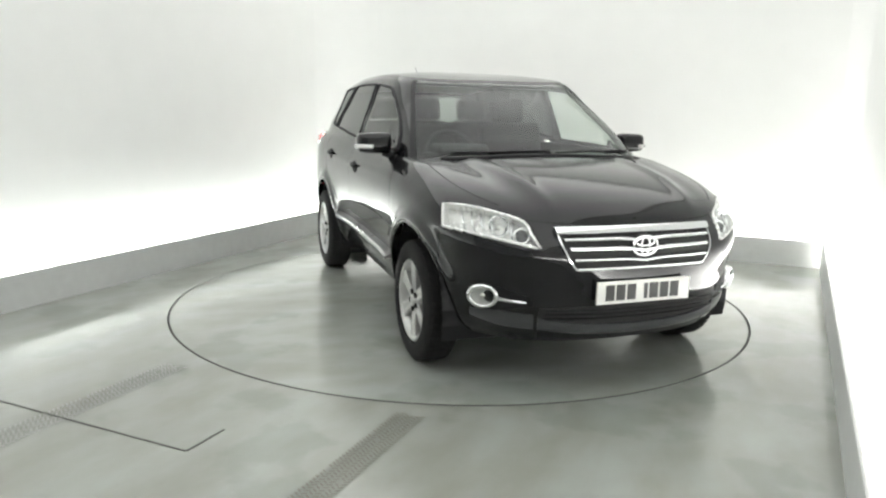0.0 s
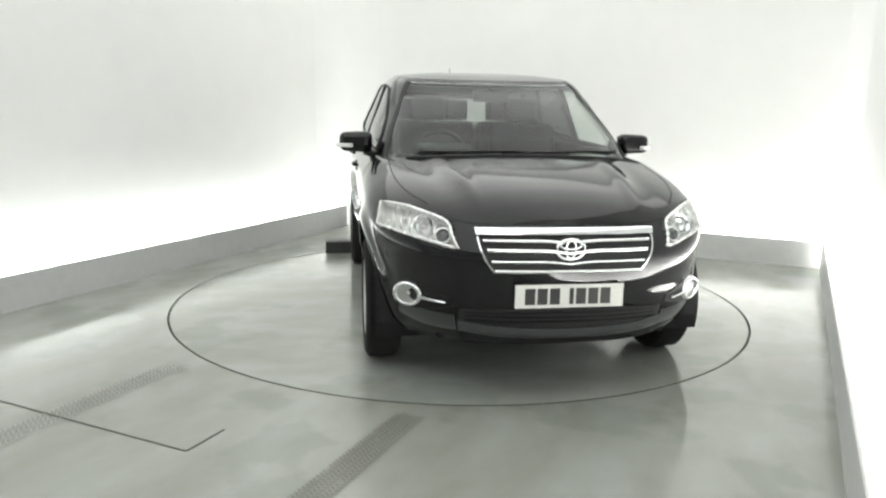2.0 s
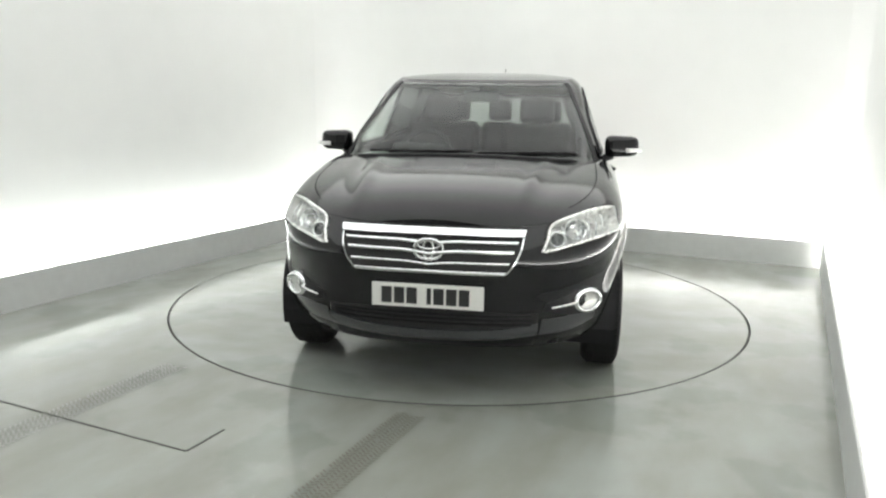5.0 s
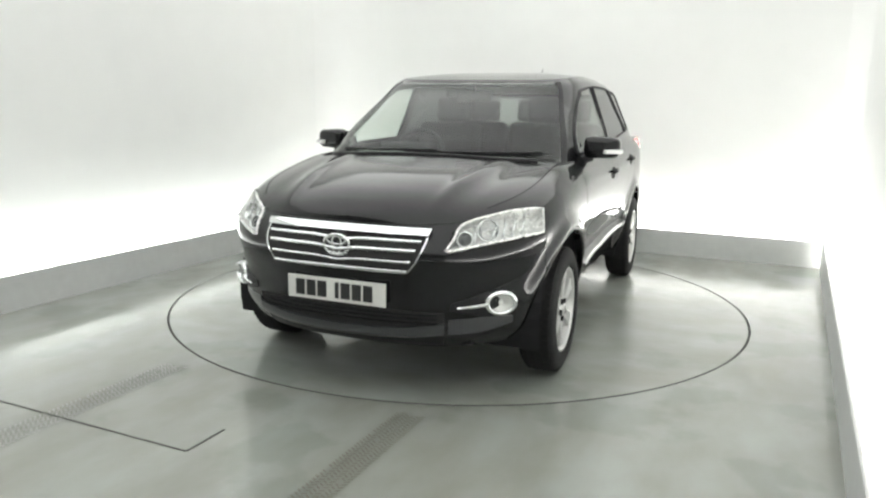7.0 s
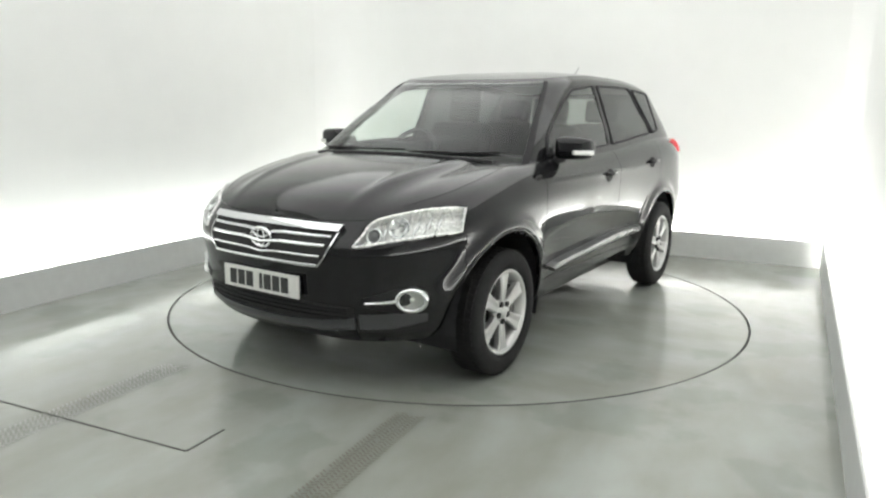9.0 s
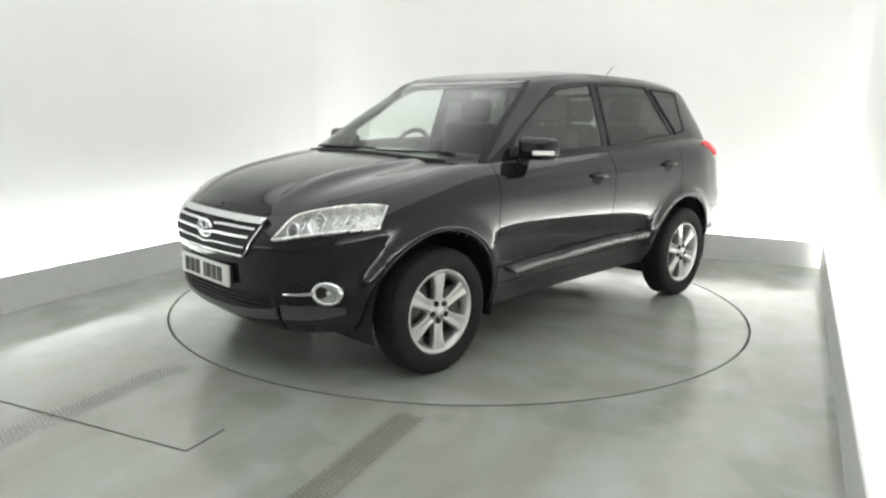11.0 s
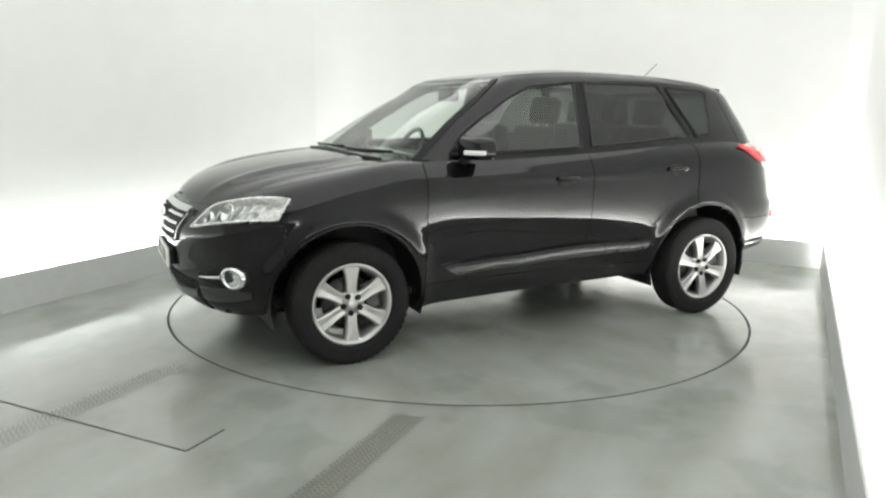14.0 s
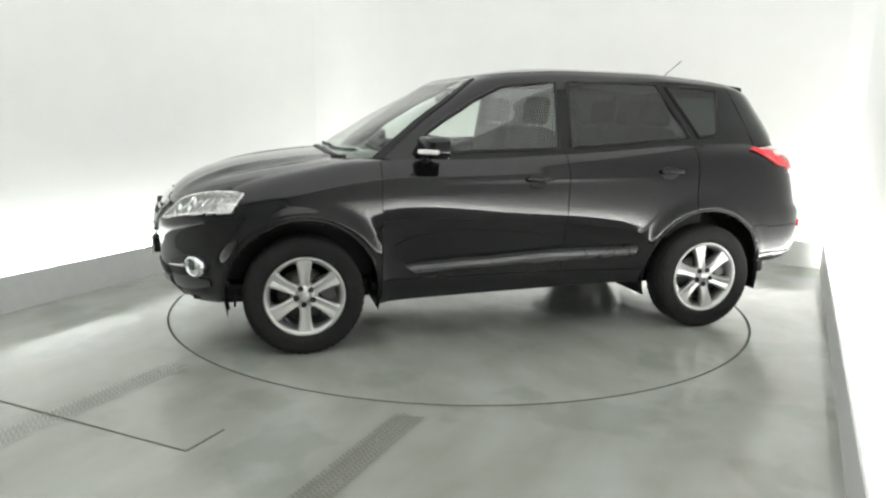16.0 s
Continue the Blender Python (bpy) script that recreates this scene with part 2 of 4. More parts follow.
def turntable():
    bm = bmesh.new()
    rows = []
    n = 160
    for r, z in ((2.034, -0.03), (2.034, -0.004), (2.03, 0.0), (1.4, 0.0), (0.7, 0.0)):
        rows.append([bm.verts.new((r * math.cos(2 * math.pi * k / n), r * math.sin(2 * math.pi * k / n), z)) for k in range(n)])
    for a, b in zip(rows, rows[1:]):
        for k in range(n):
            j = (k + 1) % n
            bm.faces.new((a[k], a[j], b[j], b[k]))
    bm.faces.new(rows[-1])
    ob = part("turntable", bm, M_DISC, None)
    part("edge_ring", revolve([(2.0318, 0.001), (2.0355, 0.0012), (2.0355, -0.028), (2.0318, -0.028), (2.0318, 0.001)], 160, pose(0, 0, 0, 90, 0, 0)), M_SEAM, ob, "thin dark steel edge", True)
    return tagged(ob, "round grey concrete turntable set flush in the floor", "turntable")


floor = floor_sheet()
pit = structure("floor_pit", box(4.4, 4.4, 0.02, pose(0, 0, -0.045)), M_DARK, "dark pit under the turntable's edge")
cove_wall("wall_back", (-WALL, WALL), (WALL, WALL), "white painted back wall of the booth").matrix_world = ROOM @ pose(0, 0.1, 0)
cove_wall("wall_left", (-WALL, FRONT), (-WALL, WALL), "white painted side wall of the booth").matrix_world = ROOM @ pose(-0.1, 0, 0)
cove_wall("wall_right", (WALL, FRONT), (WALL, WALL), "white painted side wall of the booth")
# unseen wall added behind the camera, greyed to darken the car's reflections
cove_wall("wall_front", (-WALL, FRONT), (WALL, FRONT), "grey painted shutter across the entrance", M_FRONT_DIM)
corner_fillet("wall_corner_1", -WALL + 0.6, WALL - 0.6 + 0.004, 0.6, 90).matrix_world = ROOM @ pose(-0.004, 0, 0)
corner_fillet("wall_corner_2", WALL - 0.22 + 0.004, WALL - 0.22 + 0.004, 0.22, 0)
structure("ceiling", box(2 * WALL + 0.3, WALL - FRONT + 0.3, 0.1, pose(0, (WALL + FRONT) / 2, CEIL + 0.05)), M_WALL, "white painted ceiling")
kerb("kerb_back", 2 * HALF + 0.14, 0.016, 0.055, HALF + 0.008)
kerb("kerb_left", 0.016, HALF - FRONT - 0.05, -HALF - 0.008, (HALF + FRONT) / 2)
kerb("kerb_right", 0.016, HALF - FRONT - 0.05, HALF + 0.008, (HALF + FRONT) / 2).matrix_world = ROOM @ pose(-0.015, 0, 0, 0, 0, -1.75)
for k, (sx, sy, x, y) in enumerate(((2 * WALL, 0.26, 0, 2.648), (0.26, 8.5, -2.648, -1.8), (0.50, 8.5, 2.768, -1.8))):
    ob = structure("trough_%d" % (k + 1), box(sx, sy, 0.012, pose(x, y, 0.006 + 0.002 * k)), M_WALL, "white trough floor between kerb and wall")
    if k == 2:
        ob.matrix_world = ROOM @ pose(-0.015, 0, 0, 0, 0, -1.75)
# joint lines in the floor
structure("floor_joint_1", box(HALF, 0.008, 0.006, pose(-HALF / 2, -2.79, 0.0)), M_SEAM, "thin dark joint line in the floor")
structure("floor_joint_2", box(0.008, 0.22, 0.006, pose(0.004, -2.676, 0.0)), M_SEAM, "short dark joint line in the floor")
table = turntable()


# ---- the car: x forward, y to its left, z up, the origin on the ground between the axles ----
def spline(*pairs):
    """A smooth curve through (x, value) pairs, flat beyond its ends."""
    xs, ys = np.array([p[0] for p in pairs], float), np.array([p[1] for p in pairs], float)
    order = np.argsort(xs)
    xs, ys = xs[order], ys[order]
    sl = np.diff(ys) / np.diff(xs)
    m = np.concatenate([[sl[0]], np.where(sl[1:] * sl[:-1] > 0, 2 * sl[1:] * sl[:-1] / (sl[1:] + sl[:-1] + 1e-12), 0), [sl[-1]]])

    def f(x):
        x = min(max(x, xs[0]), xs[-1])
        i = min(max(int(np.searchsorted(xs, x)) - 1, 0), len(xs) - 2)
        h = xs[i + 1] - xs[i]
        t = (x - xs[i]) / h
        return float((1 + 2 * t) * (1 - t) ** 2 * ys[i] + t * (1 - t) ** 2 * h * m[i] + t * t * (3 - 2 * t) * ys[i + 1] + t * t * (t - 1) * h * m[i + 1])
    return f


AXLE_F, AXLE_R, HUB_Z, WHEEL_Z, ARCH_R = 1.28, -1.283, 0.35, 0.338, 0.432
z_low = spline((2.2, 0.256), (1.95, 0.256), (1.76, 0.275), (1.62, 0.325), (1.3, 0.28), (0.9, 0.26), (0, 0.28), (-0.9, 0.31), (-1.7, 0.40), (-2.2, 0.42))
z_belt = spline((2.06, 0.845), (1.97, 0.862), (1.9, 0.884), (1.8, 0.912), (1.62, 0.958), (1.3, 1.03), (0.95, 1.09), (0.45, 1.105), (-0.3, 1.14), (-1.2, 1.19), (-1.7, 1.195), (-2.1, 1.18))
WIDE = 1.006
b_low = spline((0, 0.835), (0.08, 0.862), (0.25, 0.886), (0.42, 0.9), (0.6, 0.907), (0.74, 0.908), (0.82, 0.903), (0.88, 0.890), (0.94, 0.864), (1, 0.815))
a_front = spline((0, 1.97), (0.1, 2.045), (0.22, 2.085), (0.34, 2.108), (0.46, 2.118), (0.6, 2.122), (0.78, 2.122), (0.86, 2.104), (0.93, 2.066), (1, 2.02))
a_rear = spline((0, 2.10), (0.12, 2.19), (0.3, 2.22), (0.42, 2.22), (0.5, 2.18), (0.7, 2.155), (0.82, 2.11), (0.92, 2.02), (1, 1.91))
n_front = spline((0, 2.6), (0.3, 2.56), (0.5, 2.5), (0.78, 2.76), (0.88, 2.74), (1, 2.64))
N_F, N_R, X0F, X0R = 2.62, 3.85, 1.22, -1.25


def raw_low(u, v):
    """u in 0..2: nose to flank start at 0..0.7, straight flank to 1.3, then to the tail at 2."""
    if u <= 0.7:
        phi, k = QF(u / 0.7), 0.0
    elif u < 1.3:
        phi, k = math.pi / 2, (u - 0.7) / 0.6
    else:
        phi, k = math.pi - QR((2 - u) / 0.7), 1.0
    b = b_low(v) * WIDE
    c, s = abs(math.cos(phi)), math.sin(phi)
    if k <= 0:
        n = n_front(v)                             # the corners stand out most at the lamps' lower edge
        x, y = X0F + (a_front(v) - X0F) * c ** (2 / n), b * s ** (2 / n)
    elif k < 1:
        x, y = X0F + (X0R - X0F) * k, b
    else:
        n = N_R + 1.6 * max(0.0, 1 - v / 0.7)
        x, y = X0R - (a_rear(v) + X0R) * c ** (2 / n), b * s ** (2 / n)
    return x, y


def even_phi(n, a, b):
    """Angle by arc length on a quarter of a superellipse from its tip."""
    ph = np.linspace(0, math.pi / 2, 1500) ** 2 / (math.pi / 2)
    x, y = a * np.abs(np.cos(ph)) ** (2 / n), b * np.sin(ph) ** (2 / n)
    d = np.concatenate([[0], np.cumsum(np.hypot(np.diff(x), np.diff(y)))])
    d /= d[-1]
    return lambda t: float(np.interp(t, d, ph))


QF, QR = even_phi(N_F, 0.9, 0.93), even_phi(N_R, 0.93, 0.93)


z_crease = spline((0.92, 0.565), (0.8, 0.645), (0.72, 0.683), (0.6, 0.712), (0.3, 0.732), (0, 0.722), (-0.3, 0.70), (-0.6, 0.655), (-0.73, 0.612), (-0.82, 0.545))


def bump(d, w):
    return math.exp(-(d / w) ** 2)


CREASE_V = 0.55


def sharp_body(u, v):
    """A point of the left half of the lower body before its shoulder is rounded; the row at CREASE_V follows the crease along the doors."""
    x, y = raw_low(u, v)
    flank = 0.3 < u < 1.75 and -1.0 < x < 1.0
    mid = max(0.0, 1 - (abs(x + 0.01) / 0.92) ** 6) if flank else 0.0
    lo, hi = z_low(x), z_belt(x)
    part_way = CREASE_V + ((z_crease(x) - lo) / (hi - lo) - CREASE_V) * mid
    k = v / CREASE_V * part_way if v < CREASE_V else part_way + (v - CREASE_V) / (1 - CREASE_V) * (1 - part_way)
    if flank:
        y = raw_low(u, k)[1]
    z = lo + k * (hi - lo)
    for cx in (AXLE_F, AXLE_R):                    # flared arches
        d = math.hypot(x - cx, z - HUB_Z)
        if 0.3 < u < 1.75:
            y += 0.024 * bump(d - ARCH_R - 0.012, 0.045)
    if mid:
        crease = z_crease(x)
        if v < CREASE_V - 1e-6:                    # the doors tuck in below their crease
            y -= mid * (0.010 + 0.17 * (crease - max(z, 0.48)))
        if z < 0.97:                               # above it they curve gently under
            y -= mid * 0.15 * min(0.97 - z, 0.97 - crease) ** 2
        y += mid * 0.010 * bump(z - 1.0, 0.028)    # the shoulder line
    return Vector((x, y, z))


z_hood = spline((2.05, 0.845), (2.0, 0.898), (1.92, 0.955), (1.80, 1.005), (1.6, 1.055), (1.4, 1.085), (1.12, 1.115), (0.8, 1.135))


def sharp_hood(u, k):
    """A point of the bonnet at the fraction k from its middle to the body's upper edge."""
    e = sharp_body(u, 1.0)
    zc = max(z_hood(e.x), e.z)
    y = e.y * k
    z = e.z + (zc - e.z) * (1 - abs(k) ** 2.4)
    ridge = 0.40 + 0.10 * (1.9 - e.x) / 0.9
    fade = min(1, max(0, (2.0 - e.x) / 0.35)) * min(1, max(0, (e.x - 0.85) / 0.5))
    z += fade * (0.016 * bump(y - ridge, 0.035) - 0.008 * bump(y - ridge - 0.10, 0.06))
    return Vector((e.x, y, z))


ROLL = [(d * 0.016, math.exp(-(d / 2.6) ** 2)) for d in range(-5, 6)]
ROLL_SUM = sum(w for _, w in ROLL)


def rolled(p, u, s):
    """Rounds the shoulder between flank (s below 0) and bonnet (s above 0), in metres from the edge."""
    amount = min(1, max(0, (p.x - 0.78) / 0.2)) * min(1, max(0, (u - 0.12) / 0.2)) * bump(s, 0.11)
    if amount < 0.02:
        return p
    wide = max(sharp_body(u, 1.0).y, 0.25)
    q = Vector()
    for d, w in ROLL:
        h = s + d
        q += w * (sharp_body(u, 1 + h / 0.62) if h <= 0 else sharp_hood(u, max(0.0, 1 - h / wide)))
    return p.lerp(q / ROLL_SUM, amount)


def body(u, v):
    p = sharp_body(u, v)
    return rolled(p, u, (v - 1) * 0.62) if v > 0.75 and u < 1 else p


def hood_point(u, k):
    p = sharp_hood(u, k)
    return rolled(p, u, (1 - k) * max(sharp_body(u, 1.0).y, 0.25)) if k > 0.7 else p


af_g = spline((0, 1.095), (0.25, 0.92), (0.5, 0.725), (0.75, 0.502), (0.92, 0.332), (1, 0.235))
ar_g = spline((0, 1.97), (0.3, 1.92), (0.7, 1.84), (0.93, 1.78), (1, 1.72))
b_g = spline((0, 0.835), (0.25, 0.797), (0.55, 0.738), (0.8, 0.690), (0.93, 0.657), (1, 0.612))
z_roof = spline((0.4, 1.556), (0.2, 1.590), (-0.1, 1.619), (-0.4, 1.631), (-0.9, 1.626), (-1.3, 1.602), (-1.8, 1.545))
NG_F, NG_R, XGF, XGR = 5.4, 6.0, -0.2, -0.9
GF, GR = even_phi(NG_F, 1.1, 0.75), even_phi(NG_R, 1.0, 0.75)


def cabin(u, w):
    """A point of the left half of the glasshouse: u as for the body, w from belt (0) to roof edge (1)."""
    b = b_g(w)
    if u <= 0.7:
        phi = GF(u / 0.7)
        x = XGF + (af_g(w) - XGF) * math.cos(phi) ** (2 / NG_F) if phi < math.pi / 2 - 1e-6 else XGF
        y = b * math.sin(phi) ** (2 / NG_F)
    elif u < 1.3:
        x, y = XGF + (XGR - XGF) * (u - 0.7) / 0.6, b
    else:
        phi = GR((2 - u) / 0.7)
        x = XGR - (ar_g(w) + XGR) * abs(math.cos(phi)) ** (2 / NG_R) if phi < math.pi / 2 - 1e-6 else XGR
        y = b * math.sin(phi) ** (2 / NG_R)
    y *= 1 - 0.018 * max(0, (-x - 0.7) / 1.2)      # the cabin narrows to the rear
    zb = min(z_belt(x), 1.2) - 0.015 if x < 0.9 else 1.085
    z = zb + w * (z_roof(x) - zb)
    return Vector((x, y, z))


def normal_at(f, u, v):
    e = 1e-3
    a = f(min(u + e, 2), v) - f(max(u - e, 0), v)
    b = f(u, min(v + e, 1)) - f(u, max(v - e, 0))
    n = b.cross(a)
    n.normalize()
    if n.y < 0 and 0.3 < u < 1.7:
        n = -n
    if u <= 0.3 and n.x < 0 or u >= 1.7 and n.x > 0:
        n = -n
    return n


@functools.lru_cache(maxsize=None)
def surface_grid(f):
    return [((u, v), f(u, v)) for u in np.linspace(0, 2, 61) for v in np.linspace(0, 1, 13)]


def find(f, p, steps=6):
    """The (u, v) of the point of surface f nearest to p (left half)."""
    p = Vector((p[0], abs(p[1]), p[2]))
    best = min(surface_grid(f), key=lambda g: (g[1] - p).length)[0]
    du, dv = 0.033, 0.08
    for _ in range(steps):
        best = min(((min(max(best[0] + i * du, 0), 2), min(max(best[1] + j * dv, 0), 1)) for i in (-1, -0.5, 0, 0.5, 1) for j in (-1, -0.5, 0, 0.5, 1)), key=lambda q: (f(*q) - p).length)
        du, dv = du / 2, dv / 2
    return best


def along(line, t):
    """A point at the fraction t of a line of points."""
    n = len(line) - 1
    i = min(int(t * n), n - 1)
    k = t * n - i
    return tuple(a + (b - a) * k for a, b in zip(line[i], line[i + 1]))


def patch(f, top, bottom, out, thick, nu=16, nv=6, side=1, bulge=0.0):
    """A solid sheet that lies on surface f between two lines of points near it, raised by out; side -1 mirrors it, 0 spans both."""
    tu, bu = [find(f, p) if len(p) == 3 else p for p in top], [find(f, p) if len(p) == 3 else p for p in bottom]
    grid, back = [], []
    for j in range(nv + 1):
        r, q = [], []
        for i in range(nu + 1):
            a, b = along(tu, i / nu), along(bu, i / nu)
            k = j / nv
            u, v = a[0] + (b[0] - a[0]) * k, a[1] + (b[1] - a[1]) * k
            p, n = f(u, v), normal_at(f, u, v)
            lift = out + bulge * (1 - (2 * k - 1) ** 2)
            if side == 0 and u < 1e-6 or side == 0 and u > 2 - 1e-6:
                p.y, n.y = 0, 0
            r.append(p + n * lift)
            q.append(p + n * (lift - thick))
        grid.append(r)
        back.append(q)
    verts, faces = [], []
    w = nu + 1
    for g in (grid, back) if thick else (grid,):
        for r in g:
            verts += [Vector((p.x, p.y * (side or 1), p.z)) for p in r]
    o = w * (nv + 1)
    for j in range(nv):
        for i in range(nu):
            k = j * w + i
            faces.append((k, k + 1, k + w + 1, k + w))
            if not thick:
                continue
            faces.append((o + k, o + k + w, o + k + w + 1, o + k + 1))
    for j in range(nv if thick else 0):
        for i in (0, nu):
            k = j * w + i
            faces.append((k, k + w, o + k + w, o + k))
    for i in range(nu if thick else 0):
        for j in (0, nv):
            k = j * w + i
            faces.append((k, k + 1, o + k + 1, o + k))
    bm = bmesh.new()
    vs = [bm.verts.new(v) for v in verts]
    for fc in faces:
        try:
            bm.faces.new([vs[i] for i in fc])
        except ValueError:
            pass
    if side == 0:
        bmesh.ops.duplicate(bm, geom=bm.verts[:] + bm.edges[:] + bm.faces[:])
        half = len(verts)
        bm.verts.ensure_lookup_table()
        for v in bm.verts[half:]:
            v.co.y = -v.co.y
    bmesh.ops.remove_doubles(bm, verts=bm.verts, dist=2e-4)
    return bm


def sheet(name, f, top, bottom, mat, parent, out=0.004, thick=0.006, label="", side=1, nu=16, nv=6, bulge=0.0):
    ob = part(name, patch(f, top, bottom, out, thick, nu, nv, side, bulge), mat, parent, label, True)
    m = ob.modifiers.new("edges", "EDGE_SPLIT")
    m.split_angle = radians(50)
    return ob


def inside(poly, x, y):
    hit = False
    for (x0, y0), (x1, y1) in zip(poly, poly[1:] + poly[:1]):
        if (y0 > y) != (y1 > y) and x < (x1 - x0) * (y - y0) / (y1 - y0) + x0:
            hit = not hit
    return hit


NU, NV = 260, 60
WINDSCREEN = [(-0.01, 0.03), (0.311, 0.03), (0.309, 0.3), (0.304, 0.5), (0.298, 0.7), (0.291, 0.85), (0.284, 0.945), (-0.01, 0.945)]


def lower_panel(x, y, z, u):
    """Which panel of the lower body a spot belongs to."""
    if u > 1.2 and x < -1.62 and z < 0.66:
        return "rear_bumper"
    if x < -1.95 and y < 0.70:
        return "tailgate"
    if u < 0.75 and x > 1.63 and (z < 0.80 or y < 0.54):
        return "front_bumper"
    if x > 0.835:
        return "front_wing"
    if z < 0.40:
        return "rocker_panel"
    if x > -0.295:
        return "front_door"
    if x > -1.19 + 0.25 * max(0.0, 0.8 - z):
        return "rear_door"
    return "rear_quarter_panel"


def shell_parts(f, nu, nv, choose, skip, snap, joined=lambda p, j: False):
    """Cuts one half of a surface into panels: name -> (verts, faces), edges drawn back for the gaps."""
    us, vs = np.linspace(0, 2, nu + 1), np.linspace(0, 1, nv + 1)
    pts = [[f(u, v) for v in vs] for u in us]
    for i in range(nu + 1):
        for j in range(nv + 1):
            pts[i][j] = snap(pts[i][j])
    groups = {}
    for i in range(nu):
        for j in range(nv):
            c = (pts[i][j] + pts[i + 1][j] + pts[i][j + 1] + pts[i + 1][j + 1]) / 4
            if skip(c, (us[i] + us[i + 1]) / 2, (vs[j] + vs[j + 1]) / 2):
                continue
            groups.setdefault(choose(c.x, c.y, c.z, us[i]), []).append((i, j))
    out = {}
    for name, cells in groups.items():
        index, verts, faces, use, fixed = {}, [], [], {}, set()
        for i, j in cells:
            fc = []
            for q in ((i, j), (i, j + 1), (i + 1, j + 1), (i + 1, j)):
                if q not in index:
                    index[q] = len(verts)
                    if joined(pts[q[0]][q[1]], q[1]):
                        fixed.add(len(verts))
                    verts.append(pts[q[0]][q[1]].copy())
                fc.append(index[q])
            faces.append(fc)
            for a, b in zip(fc, fc[1:] + fc[:1]):
                use.setdefault((min(a, b), max(a, b)), []).append(len(faces) - 1)
        pull = {}
        for (a, b), fs in use.items():
            if len(fs) == 1:
                c = sum((verts[k] for k in faces[fs[0]]), Vector()) / 4
                for k in (a, b):
                    if k not in fixed:
                        pull.setdefault(k, []).append(c)
        for k, cs in pull.items():
            d = sum(cs, Vector()) / len(cs) - verts[k]
            if verts[k].y > 0.01 and d.length > 1e-6:
                verts[k] += d.normalized() * 0.0022
        out[name] = (verts, faces)
    return out


def mirrored(verts, faces):
    n = len(verts)
    vs = list(verts) + [Vector((p.x, -p.y, p.z)) for p in verts]
    return vs, faces + [[n + k for k in reversed(fc)] for fc in faces]


def solid_panel(name, verts, faces, mat, parent, thick=0.012, label=""):
    ob = raw_part(name, verts, [tuple(reversed(f)) for f in faces], mat, parent, label)
    bm = bmesh.new()
    bm.from_mesh(ob.data)
    bmesh.ops.remove_doubles(bm, verts=bm.verts, dist=3e-4)
    bmesh.ops.recalc_face_normals(bm, faces=bm.faces)
    f = max(bm.faces, key=lambda q: q.calc_area())
    out = f.calc_center_median() - Vector((0, 0, 0.7))
    if f.normal.dot(out) < 0:
        bmesh.ops.reverse_faces(bm, faces=bm.faces)
    bm.to_mesh(ob.data)
    bm.free()
    m = ob.modifiers.new("thickness", "SOLIDIFY")
    m.thickness, m.offset = thick, -1
    m = ob.modifiers.new("edges", "EDGE_SPLIT")
    m.split_angle = radians(55)
    return ob


# outlines on the car, as points near its surface
LAMP_TOP = [(1.973, 0.526, 0.786), (1.943, 0.532, 0.832), (1.913, 0.553, 0.862), (1.865, 0.592, 0.881), (1.811, 0.651, 0.895), (1.743, 0.715, 0.907), (1.669, 0.778, 0.913), (1.59, 0.835, 0.914)]
LAMP_LOW = [(2.005, 0.498, 0.731), (1.985, 0.535, 0.738), (1.956, 0.58, 0.748), (1.925, 0.62, 0.757), (1.90, 0.653, 0.765), (1.837, 0.72, 0.782), (1.761, 0.778, 0.797), (1.655, 0.84, 0.811)]


def lamp_lines():
    """The headlight's upper and lower edge in the body's own coordinates."""
    return [find(body, p, 9) for p in LAMP_TOP], [find(body, p, 9) for p in LAMP_LOW]


WING_TIP = 1.80


def hood_faces():
    """The bonnet, and the strip on top of the wing that its shut line leaves."""
    ue = find(body, (0.80, 0.82, 1.09))[0]
    us = [u for u in np.linspace(0, 2, NU + 1) if u <= ue + 0.008]
    ks = [*np.linspace(0, 0.72, 21), *np.linspace(0.75, 1, 11)]
    n = len(ks)
    verts = [hood_point(u, k) for u in us for k in ks]
    bonnet, wing = [], []
    for i in range(len(us) - 1):
        for j in range(n - 1):
            a = i * n + j
            on_wing = j >= n - 4 and verts[a].x < WING_TIP
            (wing if on_wing else bonnet).append([a, a + 1, a + n + 1, a + n])
    out = []
    for faces in (bonnet, wing):
        used = sorted({q for f in faces for q in f})
        ix = {q: k for k, q in enumerate(used)}
        vs = [verts[q].copy() for q in used]
        if faces is wing:                          # a narrow shut line along the bonnet
            for k, q in enumerate(used):
                if q % n == n - 4:
                    vs[k].y += 0.005
        out.append((vs, [[ix[q] for q in f] for f in faces]))
    return out


